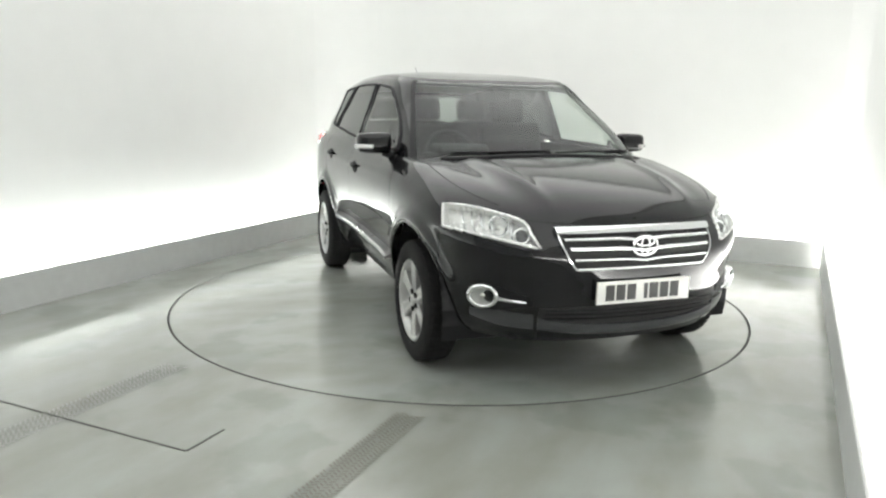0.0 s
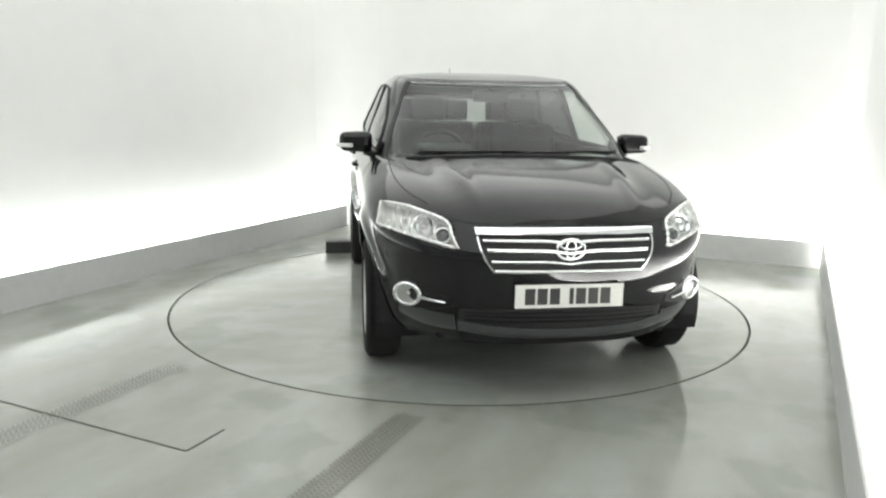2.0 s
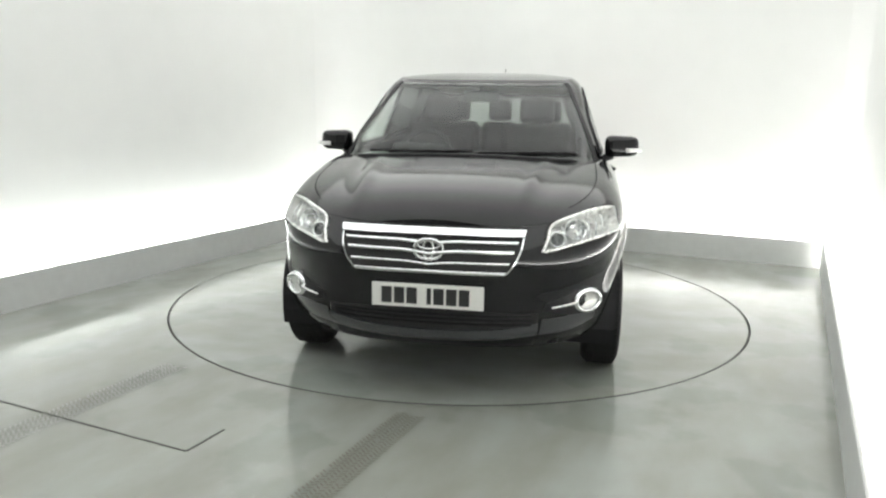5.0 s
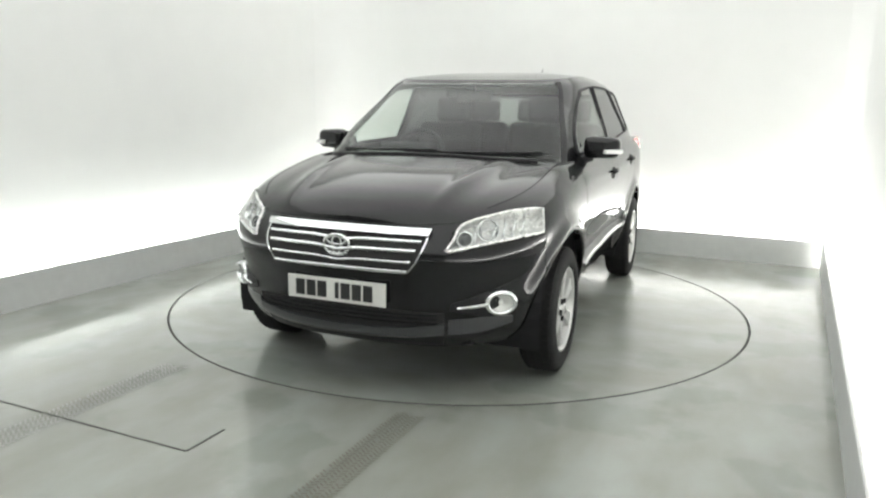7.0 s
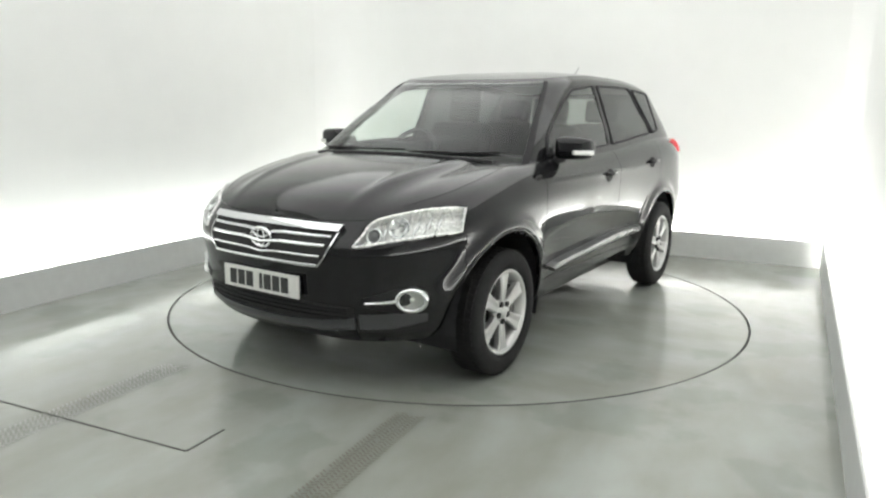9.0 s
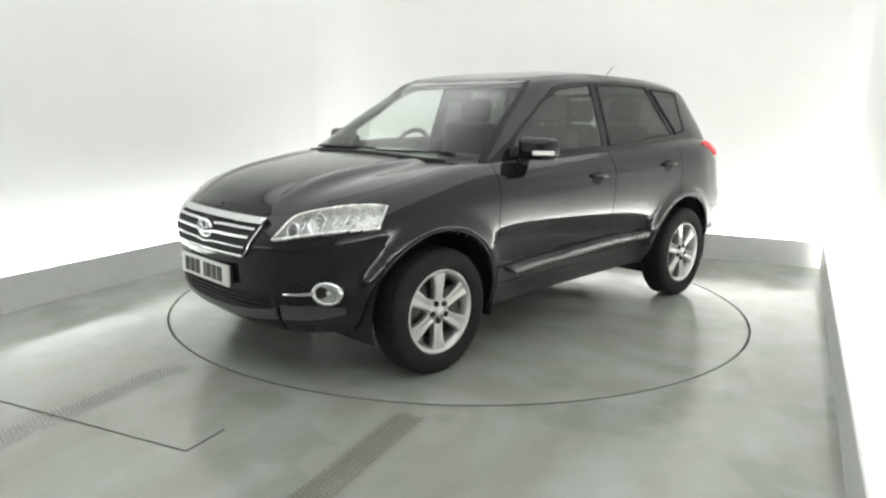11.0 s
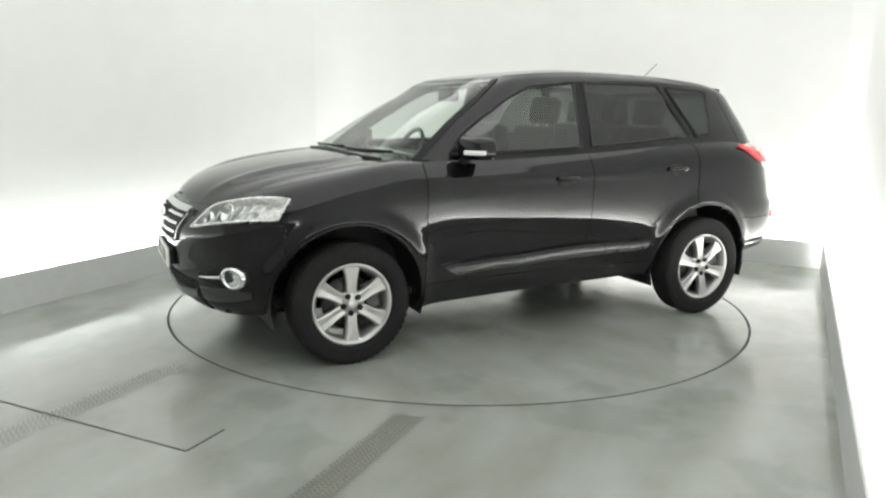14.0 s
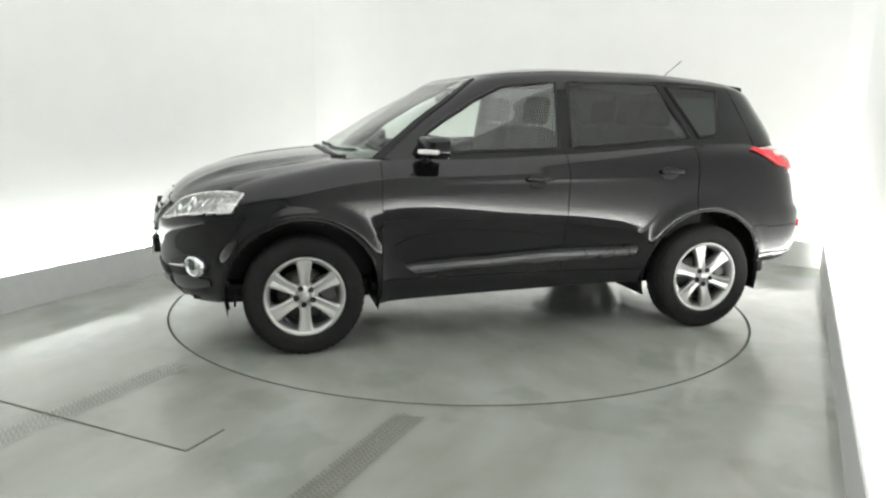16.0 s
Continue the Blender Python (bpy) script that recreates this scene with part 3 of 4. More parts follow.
def build_lower(car):
    lt, ll = lamp_lines()
    lamp = lt + ll[::-1]
    cu, cv = sum(q[0] for q in lamp) / len(lamp), sum(q[1] for q in lamp) / len(lamp)
    lamp = [(u + math.copysign(0.005, u - cu), v + math.copysign(0.009, v - cv)) for u, v in lamp]

    def snap(p):
        for cx in (AXLE_F, AXLE_R):
            d = Vector((p.x - cx, p.z - HUB_Z))
            if p.y > 0.5 and d.length < ARCH_R and d.length > ARCH_R - 0.03:
                d = d.normalized() * ARCH_R
                p = Vector((cx + d.x, p.y, HUB_Z + d.y))
        return p

    def skip(c, u, v):
        if c.y > 0.5 and min(math.hypot(c.x - AXLE_F, c.z - HUB_Z), math.hypot(c.x - AXLE_R, c.z - HUB_Z)) < ARCH_R - 0.008:
            return True
        return inside(lamp, u, v)

    groups = shell_parts(body, NU, NV, lower_panel, skip, snap, lambda p, j: j == NV and 0.8 < p.x < WING_TIP + 0.03)
    bonnet, wing_top = hood_faces()
    verts, faces = groups["front_wing"]
    n = len(verts)
    groups["front_wing"] = (verts + wing_top[0], faces + [[n + k for k in f] for f in wing_top[1]])
    solid_panel("bonnet", *mirrored(*bonnet), M_WET, car, 0.01)
    for name, (verts, faces) in groups.items():
        if name in ("front_bumper", "rear_bumper", "tailgate"):
            solid_panel(name, *mirrored(verts, faces), M_PAINT, car)
        else:
            solid_panel(name, verts, faces, M_PAINT, car)
            flip = [Vector((p.x, -p.y, p.z)) for p in verts]
            solid_panel(name, flip, faces, M_PAINT, car)


def uv_line(points):
    return [find(cabin, p) if len(p) == 3 else p for p in points]


W_FRONT_T = [(0.385, 0.12), (0.372, 0.3), (0.385, 0.5), (0.425, 0.7), (0.495, 0.83), (0.02, 0.67, 1.522), (-0.27, 0.66, 1.545)]
W_FRONT_B = [(0.385, 0.09), (0.30, 0.8, 1.138), (0.0, 0.8, 1.145), (-0.25, 0.8, 1.155)]
W_REAR_T = [(-0.355, 0.66, 1.55), (-0.7, 0.66, 1.555), (-0.97, 0.66, 1.55)]
W_REAR_B = [(-0.335, 0.8, 1.16), (-0.7, 0.8, 1.185), (-1.16, 0.8, 1.22)]
W_QUART_T = [(-1.04, 0.66, 1.54), (-1.22, 0.65, 1.53), (-1.42, 0.64, 1.515)]
W_QUART_B = [(-1.23, 0.8, 1.23), (-1.29, 0.79, 1.235), (-1.36, 0.78, 1.24)]


def build_cabin(car):
    polys = [uv_line(t) + uv_line(b)[::-1] for t, b in ((W_FRONT_T, W_FRONT_B), (W_REAR_T, W_REAR_B), (W_QUART_T, W_QUART_B))]
    back = [(1.74, 0.12), (2.01, 0.12), (2.01, 0.9), (1.74, 0.9)]

    def skip(c, u, w):
        return inside(WINDSCREEN, u, w) or inside(back, u, w) or any(inside(q, u, w) for q in polys)

    def choose(x, y, z, u):
        if u < 0.22:
            return "roof_header" if z > 1.4 else "scuttle"
        if u > 1.6:
            return "rear_hatch_frame"
        return "cabin_frame"

    for name, (verts, faces) in shell_parts(cabin, 360, 56, choose, skip, lambda p: p).items():
        if name == "cabin_frame":
            solid_panel(name, verts, faces, M_PAINT, car, 0.015)
            solid_panel(name, [Vector((p.x, -p.y, p.z)) for p in verts], faces, M_PAINT, car, 0.015)
        else:
            solid_panel(name, *mirrored(verts, faces), M_PAINT, car, 0.015)
    # roof
    us, ks = np.linspace(0, 2, 121), np.linspace(0, 1, 15)
    verts, faces, n = [], [], len(ks)
    for u in us:
        e = cabin(u, 1.0)
        for k in ks:
            x = -0.8 + (e.x + 0.8) * k
            z = e.z + (z_roof(x) - z_roof(e.x)) + 0.038 * (1 - k ** 2.2)
            verts.append(Vector((x, e.y * k, z)))
    for i in range(len(us) - 1):
        for j in range(n - 1):
            a = i * n + j
            faces.append([a, a + 1, a + n + 1, a + n])
    solid_panel("roof", *mirrored(verts, faces), M_WET, car, 0.02)
    inner = [Vector((-0.8 + (p.x + 0.8) * 0.97, p.y * 0.97, p.z - 0.034)) for p in verts]
    solid_panel("headlining", *mirrored(inner, faces), M_LINER, car, 0.006, "light grey headlining")


def build_glass(car):
    def edge(w):
        return [0.0, float(np.interp(w, (0.02, 0.3, 0.5, 0.7, 0.85, 0.96), (0.318, 0.316, 0.311, 0.305, 0.298, 0.291)))]
    ws = [0.02 + 0.94 * k / 12 for k in range(13)]
    screen = sheet("windscreen", cabin, [(0.0, w) for w in ws], [(edge(w)[1], w) for w in ws], M_GLASS, car, 0.004, 0.0, "clear windscreen", 0, 24, 20)
    for s in (1, -1):
        sheet("screen_border", cabin, [(edge(w)[1] - 0.010, w) for w in ws], [(edge(w)[1] + 0.012, w) for w in ws], M_TRIM, screen, 0.006, 0.006, "", s, 24, 2)
    back = lambda w: [tuple(cabin(2 - 0.28 * t, w)) for t in (0, 0.25, 0.5, 0.75, 1)]
    ob2 = sheet("rear_window", cabin, back(0.91), back(0.11), M_REARGLASS, car, 0.004, 0.0, "dark tinted rear window", 0, 24, 10)
    for s in (1, -1):
        for name, t, b, mat in (("front_side_window", W_FRONT_T, W_FRONT_B, M_SIDE), ("rear_side_window", W_REAR_T, W_REAR_B, M_TINT), ("quarter_window", W_QUART_T, W_QUART_B, M_PRIVACY)):
            t, b = uv_line(t), uv_line(b)
            g = sheet(name, cabin, t, b, mat, car, 0.003, 0.0, "", s, 18, 10)
            loop = [along(t, k / 20) for k in range(21)] + [along(b, 1 - k / 14) for k in range(15)]
            pts = []
            for u, v in loop:
                p = cabin(u, v) + normal_at(cabin, u, v) * 0.002
                pts.append((p.x, s * p.y, p.z))
            part("window_seal", tube(pts, 0.011, 6, True), M_TRIM, g, "", True)


def wheel(name, m, car):
    w = new(name)
    w.parent = car
    w.matrix_basis = m
    # outer face looks along +y
    tyre = [(0.223, 0.07), (0.236, 0.09), (0.265, 0.092), (0.302, 0.09), (0.323, 0.08), (0.334, 0.062), (0.338, 0.0), (0.334, -0.064), (0.323, -0.085), (0.30, -0.1), (0.226, -0.095), (0.211, -0.08), (0.223, 0.07)]
    t = part("tyre", revolve(tyre, 72), M_RUBBER, w, "black rubber tyre", True)
    lugs = bmesh.new()
    for k in range(54):
        a = 2 * math.pi * k / 54
        for y, skew in ((-0.056, 8), (-0.019, -6), (0.019, 6), (0.056, -8)):
            b = box(0.026, 0.028, 0.004, Matrix.Rotation(-a, 4, "Y") @ Matrix.Translation((0, y, 0.3365 if abs(y) < 0.05 else 0.3345)) @ pose(0, 0, 0, 0, 0, skew))
            me = bpy.data.meshes.new("lug")
            b.to_mesh(me)
            b.free()
            lugs.from_mesh(me)
            bpy.data.meshes.remove(me)
    tagged(part("tread", lugs, M_RUBBER, t), "black tread blocks", kind="stuff")
    rim = part("rim", revolve([(0.225, 0.084), (0.2295, 0.079), (0.225, 0.066), (0.21, 0.056), (0.203, 0.03), (0.188, -0.07), (0.21, -0.085), (0.214, -0.09), (0.183, -0.09), (0.19, 0.03), (0.202, 0.068), (0.216, 0.082), (0.225, 0.084)], 72), M_ALLOY, w, "silver alloy rim", True)
    for k in range(6):
        a = 2 * math.pi * k / 6 + math.pi / 2
        bm = bmesh.new()
        rows = []
        for r, hw, y in ((0.04, 0.030, 0.063), (0.075, 0.030, 0.067), (0.118, 0.032, 0.07), (0.165, 0.038, 0.072), (0.193, 0.046, 0.073), (0.212, 0.058, 0.074)):
            rows.append([bm.verts.new((r, yy, q)) for yy, q in ((y - 0.035, -hw), (y - 0.006, -hw * 0.98), (y, -hw * 0.72), (y - 0.003, 0), (y, hw * 0.72), (y - 0.006, hw * 0.98), (y - 0.035, hw))])
        for p, q in zip(rows, rows[1:]):
            for i in range(6):
                bm.faces.new((p[i], p[i + 1], q[i + 1], q[i]))
            bm.faces.new((p[6], p[0], q[0], q[6]))
        bm.faces.new(rows[0])
        bm.faces.new(rows[-1])
        bmesh.ops.transform(bm, matrix=Matrix.Rotation(-a, 4, "Y"), verts=bm.verts)
        part("spoke", bm, M_ALLOY, rim, "", False)
    hub = part("hub", revolve([(0, 0.078), (0.026, 0.078), (0.031, 0.074), (0.033, 0.066), (0.07, 0.062), (0.078, 0.05), (0.078, 0.02), (0, 0.02)], 40), M_ALLOY, rim, "", True)
    for k in range(5):
        a = 2 * math.pi * k / 5 + radians(62)
        part("wheel_nut", revolve([(0, 0.074), (0.007, 0.074), (0.008, 0.069), (0.0155, 0.0735), (0.0165, 0.05), (0, 0.05)], 12, Matrix.Translation((0.05 * math.cos(a), 0, 0.05 * math.sin(a)))), M_DARK, rim)
    part("brake_disc", revolve([(0, 0.01), (0.15, 0.01), (0.15, -0.012), (0, -0.012)], 48), M_DISCBRAKE, w, "grey steel brake disc", True)
    part("brake_caliper", box(0.09, 0.06, 0.17, pose(-0.125, 0.005, 0.03, 0, 20, 0), 0.015), M_DISCBRAKE, w)
    return w


def on_nose(y, z):
    """The body's own coordinates of the front face at a given side distance and height."""
    x = 2.1
    for _ in range(5):
        q = find(body, (x, y, z), 9)
        x = body(*q).x
    return q


def build_front(car):
    line = lambda z, y1, n=5: [on_nose(y1 * k / (n - 1), z) for k in range(n)]
    grille = sheet("grille", body, line(0.822, 0.417), line(0.65, 0.342), M_DARK, car, 0.004, 0.01, "black radiator grille with chrome bars", 0, 20, 6)
    bars = ((0.834, 0.804, 0.431, 0.425, 0.024), (0.789, 0.777, 0.402, 0.399, 0.016), (0.751, 0.739, 0.384, 0.381, 0.016), (0.707, 0.695, 0.365, 0.362, 0.016), (0.664, 0.650, 0.349, 0.344, 0.018))
    for i, (z1, z0, y1, y0, out) in enumerate(bars):
        top = [on_nose(y1 * k / 6, z1 - (0.012 if 0 < i < 4 else 0) * (1 - min(1, k / 2.5)) ** 2) for k in range(7)]
        low = [on_nose(y0 * k / 6, z0 - (0.012 if 0 < i < 4 else 0) * (1 - min(1, k / 2.5)) ** 2) for k in range(7)]
        sheet("chrome_bar", body, top, low, M_CHROME, grille, out, 0.02, "polished chrome bar", 0, 24, 3, 0.004)
    for s in (1, -1):
        sheet("chrome_edge", body, [on_nose(0.425, 0.815), on_nose(0.417, 0.815)], [on_nose(0.352, 0.651), on_nose(0.343, 0.651)], M_CHROME, grille, 0.014, 0.016, "", s, 2, 8)
    # oval emblem: plain rings
    bx = 2.126
    def oval(ry, rz, r, zc=0.757, n=40):
        return tube([(bx, ry * math.cos(2 * math.pi * k / n), zc + rz * math.sin(2 * math.pi * k / n)) for k in range(n)], r, 8, True)
    emblem = part("emblem", oval(0.068, 0.046, 0.0075), M_CHROME, car, "plain chrome oval emblem", True)
    part("emblem_bar", oval(0.024, 0.042, 0.006), M_CHROME, emblem, "", True)
    part("emblem_bar", oval(0.05, 0.019, 0.006, 0.777), M_CHROME, emblem, "", True)
    part("emblem_base", revolve([(0, 0), (0.058, 0), (0.058, -0.03), (0, -0.03)], 32, Matrix.Translation((bx - 0.006, 0, 0.757)) @ pose(0, 0, 0, 0, 0, -90)), M_DARK, emblem)
    # number plate with plain bars in place of the characters
    plate = part("number_plate", box(0.012, 0.52, 0.111, pose(2.137, 0, 0.541), 0.003), M_WHITE, car, "white number plate with dark bars")
    y = 0.195
    for k, wd in enumerate((0.048, 0.048, 0.048, 0.02, None, 0.048, 0.048, 0.048)):
        if wd is None:
            y -= 0.035
            continue
        part("character_bar", box(0.003, wd, 0.076, pose(2.1438, y - wd / 2, 0.541)), M_INK, plate)
        y -= wd + 0.011
    part("plate_holder", box(0.03, 0.49, 0.09, pose(2.118, 0, 0.541), 0.004), M_TRIM, plate)
    # lower intake, lip and slats
    def curve(y1, *zs):
        return [on_nose(y1 * k / (len(zs) - 1), z) for k, z in enumerate(zs)]
    lip_top, lip_low = curve(0.50, 0.372, 0.376, 0.386, 0.410), curve(0.49, 0.318, 0.321, 0.331, 0.352)
    intake = sheet("lower_intake", body, curve(0.50, 0.476, 0.474, 0.468, 0.46), curve(0.50, 0.368, 0.372, 0.382, 0.406), M_DARK, car, 0.003, 0.008, "black lower air intake", 0, 16, 4)
    for z in (0.453, 0.43, 0.407):
        sheet("intake_slat", body, line(z + 0.004, 0.47), line(z - 0.004, 0.47), M_TRIM, intake, 0.010, 0.012, "", 0, 16, 1)
    sheet("bumper_lip", body, lip_top, lip_low, M_LIP, car, 0.014, 0.025, "satin dark lower bumper lip", 0, 18, 5, 0.008)
    sheet("bumper_skirt", body, curve(0.49, 0.318, 0.321, 0.331, 0.352), curve(0.47, 0.262, 0.262, 0.262, 0.268), M_TRIM, car, 0.006, 0.015, "", 0, 18, 4)
    for s in (1, -1):
        sheet("bumper_corner_trim", body, [(2.02, 0.525, 0.422), (1.923, 0.672, 0.430), (1.80, 0.775, 0.420)], [(2.0, 0.515, 0.335), (1.91, 0.66, 0.345), (1.80, 0.775, 0.380)], M_LIP, car, 0.004, 0.012, "", s, 14, 5, 0.004)
        # fog lamp in its recess
        sheet("fog_recess", body, [(2.02, 0.54, 0.505), (1.93, 0.68, 0.555), (1.83, 0.80, 0.545)], [(2.02, 0.53, 0.47), (1.93, 0.68, 0.43), (1.83, 0.80, 0.44)], M_TRIM, car, 0.003, 0.006, "black fog lamp recess", s, 12, 5)
        fu = find(body, (1.89, 0.752, 0.497))
        fp, fn = body(*fu), normal_at(body, *fu)
        fn = (fn + Vector((0.45, 0, 0))).normalized()
        fp, fn = Vector((fp.x, s * fp.y, fp.z)), Vector((fn.x, s * fn.y, fn.z))
        fm = Matrix.Translation(fp) @ fn.to_track_quat("Y", "Z").to_matrix().to_4x4() @ Matrix.Diagonal((1.22, 1, 0.92, 1))
        fog = part("fog_lamp", revolve([(0.046, -0.01), (0.046, 0.022), (0.052, 0.03), (0.062, 0.026), (0.068, 0.012), (0.07, -0.03), (0.046, -0.03), (0.046, -0.01)], 40, fm), M_CHROME, car, "round fog lamp with chrome ring", True)
        part("fog_reflector", revolve([(0, 0.002), (0.02, 0.004), (0.035, 0.007), (0.046, 0.011)], 32, fm), M_ALLOY, fog, "", True)
        part("fog_lens", revolve([(0, 0.022), (0.025, 0.02), (0.046, 0.014)], 32, fm), M_LENS, fog, "", True)
        part("fog_bulb", revolve([(0, 0.008), (0.012, 0.004), (0.014, -0.02), (0, -0.02)], 16, fm), M_CLEAR, fog, "", True)
        sheet("fog_chrome_blade", body, [(1.94, 0.69, 0.507), (2.02, 0.565, 0.492)], [(1.94, 0.69, 0.489), (2.02, 0.565, 0.482)], M_CHROME, fog, 0.02, 0.014, "", s, 8, 2, 0.004)
        head_lamp(car, s)


def head_lamp(car, s):
    tt, ll = lamp_lines()
    lamp = sheet("headlight", body, tt, ll, M_REFLECT, car, -0.048, 0.01, "clear headlight with silver reflector", s, 20, 8)
    loop = [along(tt, k / 16) for k in range(17)] + [along(ll, 1 - k / 16) for k in range(17)]
    verts, faces = [], []
    for u, v in loop:
        p, n = body(u, v), normal_at(body, u, v)
        for d in (0.002, -0.05):
            q = p + n * d
            verts.append((q.x, s * q.y, q.z))
    n = len(loop)
    for i in range(n):
        j = (i + 1) % n
        faces.append((2 * i, 2 * j, 2 * j + 1, 2 * i + 1))
    raw_part("lamp_housing", verts, faces, M_REFLECT, lamp)
    edge = []
    for u, v in loop:
        p = body(u, v) + normal_at(body, u, v) * 0.001
        edge.append((p.x, s * p.y, p.z))
    part("lamp_bezel", tube(edge, 0.008, 6, True), M_REFLECT, lamp, "", True)
    sheet("lens", body, tt, ll, M_LENS, lamp, 0.006, 0.0, "clear lamp lens", s, 20, 8, 0.004)

    def seat_of(frac, k, deep=-0.02):
        a, b = along(tt, frac), along(ll, frac)
        u, v = a[0] + (b[0] - a[0]) * k, a[1] + (b[1] - a[1]) * k
        p, nn = body(u, v), normal_at(body, u, v)
        nn = (nn + Vector((0.8, 0, 0))).normalized()
        p += nn * deep
        return Matrix.Translation((p.x, s * p.y, p.z)) @ Vector((nn.x, s * nn.y, nn.z)).to_track_quat("Y", "Z").to_matrix().to_4x4()
    m = seat_of(0.24, 0.58)
    proj = part("projector_ring", revolve([(0.030, 0.012), (0.036, 0.014), (0.042, 0.008), (0.043, -0.03), (0.030, -0.03), (0.030, 0.012)], 32, m), M_CHROME, lamp, "", True)
    part("projector_lens", revolve([(0, 0.014), (0.015, 0.011), (0.026, 0.003), (0.030, -0.006)], 28, m), material_dark_lens, lamp, "", True)
    m = seat_of(0.52, 0.5)
    part("beam_bowl", revolve([(0.0, -0.035), (0.025, -0.03), (0.042, -0.012), (0.05, 0.01), (0.053, 0.01), (0.045, -0.015)], 32, m), M_CHROME, lamp, "", True)
    part("bulb", revolve([(0, 0.0), (0.009, -0.004), (0.01, -0.035), (0, -0.035)], 14, m), M_CLEAR, lamp, "", True)
    m = seat_of(0.74, 0.5)
    part("indicator_bulb", revolve([(0, 0.0), (0.012, -0.006), (0.014, -0.03), (0, -0.03)], 14, m), M_CLEAR, lamp, "", True)
    for f in (0.38, 0.60, 0.68, 0.76, 0.84):
        a, b = along(tt, f), along(ll, f)
        pts = []
        for k in (0.08, 0.5, 0.92):
            u, v = a[0] + (b[0] - a[0]) * k, a[1] + (b[1] - a[1]) * k
            p = body(u, v) + normal_at(body, u, v) * -0.02
            pts.append((p.x, s * p.y, p.z))
        part("divider", tube(pts, 0.006, 6), M_CHROME, lamp, "", True)


material_dark_lens = material("projector_glass", (0.05, 0.055, 0.06), 0.05, 0.0, 1.0)


def build_sides(car):
    for s in (1, -1):
        sheet("door_cladding", body, [(0.70, 0.85, 0.486), (0.2, 0.85, 0.515), (-0.3, 0.85, 0.548), (-0.80, 0.85, 0.56)], [(0.64, 0.85, 0.444), (0.2, 0.85, 0.46), (-0.3, 0.85, 0.483), (-0.77, 0.85, 0.51)], M_CLAD, car, 0.042, 0.06, "satin dark door cladding strip", s, 24, 6, 0.012)
        for x, z in ((-0.10, 0.975), (-0.99, 1.015)):
            u, v = find(body, (x, 0.9, z))
            p = body(u, v)
            # dark disc laid on the door paints the shade of the handle recess
            pocket = part("pocket_shade", revolve([(0, 0.006), (0.04, 0.005), (0.05, 0.0), (0.05, -0.012), (0, -0.012)], 24, pose(x + 0.012, s * (p.y + 0.001), z - 0.004, 0, 0, 0 if s > 0 else 180) @ Matrix.Diagonal((1.25, 1, 0.84, 1))), M_DARK, car)
            part("door_handle", tube([(x + 0.08, s * (p.y + 0.0), z + 0.008), (x + 0.065, s * (p.y + 0.022), z + 0.008), (x, s * (p.y + 0.026), z + 0.009), (x - 0.065, s * (p.y + 0.022), z + 0.009), (x - 0.085, s * (p.y + 0.0), z + 0.008)], 0.013, 8), M_PAINT, car, "body-coloured door handle", True)
        door_mirror(car, s)
        sheet("tail_lamp", body, [(-1.60, 0.87, 1.19), (-1.75, 0.83, 1.19), (-1.90, 0.7, 1.165)], [(-1.66, 0.88, 1.165), (-1.80, 0.86, 1.06), (-2.0, 0.70, 0.985)], M_RED, car, 0.02, 0.03, "red tail lamp", s, 14, 6, 0.012)
        sheet("tail_lamp_clear", body, [(-1.76, 0.85, 1.14), (-1.96, 0.7, 1.10)], [(-1.78, 0.85, 1.118), (-1.98, 0.7, 1.07)], M_CLEAR, car, 0.044, 0.03, "white reversing lamp", s, 8, 3, 0.004)
        sheet("rear_reflector", body, [(-2.08, 0.78, 0.68), (-2.14, 0.68, 0.68)], [(-2.08, 0.78, 0.63), (-2.14, 0.68, 0.63)], M_RED, car, 0.012, 0.02, "red reflector", s, 6, 3)
        sheet("rear_bumper_trim", body, [(-1.70, 0.9, 0.47), (-1.95, 0.8, 0.48), (-2.18, 0.3, 0.48), (-2.2, 0, 0.48)], [(-1.70, 0.9, 0.405), (-1.95, 0.8, 0.415), (-2.15, 0.3, 0.425), (-2.15, 0, 0.425)], M_LIP, car, 0.008, 0.02, "", s, 20, 4, 0.004)
        for cx in (AXLE_F, AXLE_R):
            lip = []
            for k in range(25):
                a = math.radians(-14 + 208 * k / 24)
                x, z = cx + (ARCH_R - 0.004) * math.cos(a), HUB_Z + (ARCH_R - 0.004) * math.sin(a)
                y = 0.93
                for _ in range(3):
                    y = body(*find(body, (x, y, z), 9)).y
                lip.append((x, s * (y - 0.004), z))
            for _ in range(3):
                lip = [lip[0]] + [(q[0], (p[1] + q[1] + r[1]) / 3, q[2]) for p, q, r in zip(lip, lip[1:], lip[2:])] + [lip[-1]]
            part("arch_lip", tube(lip, 0.009, 8), M_PAINT, car, "", True)
            bm = bmesh.new()
            rows = []
            for k in range(21):
                a = math.radians(-16 + 212 * k / 20)
                rows.append([bm.verts.new((cx + r * math.cos(a), s * y, HUB_Z + r * math.sin(a))) for r, y in ((ARCH_R + 0.004, 0.875), (ARCH_R + 0.008, 0.52))])
            for p, q in zip(rows, rows[1:]):
                bm.faces.new((p[0], p[1], q[1], q[0]))
            bm.faces.new([r[1] for r in rows])
            part("arch_liner", bm, M_TRIM, car, "", False)
        for cx, z in ((AXLE_F + 0.38, 0.295), (AXLE_R + 0.41, 0.305)):
            part("wind_deflector", box(0.012, 0.10, 0.06, pose(cx, s * 0.72, z, 0, -8, 0), 0.004), M_TRIM, car)


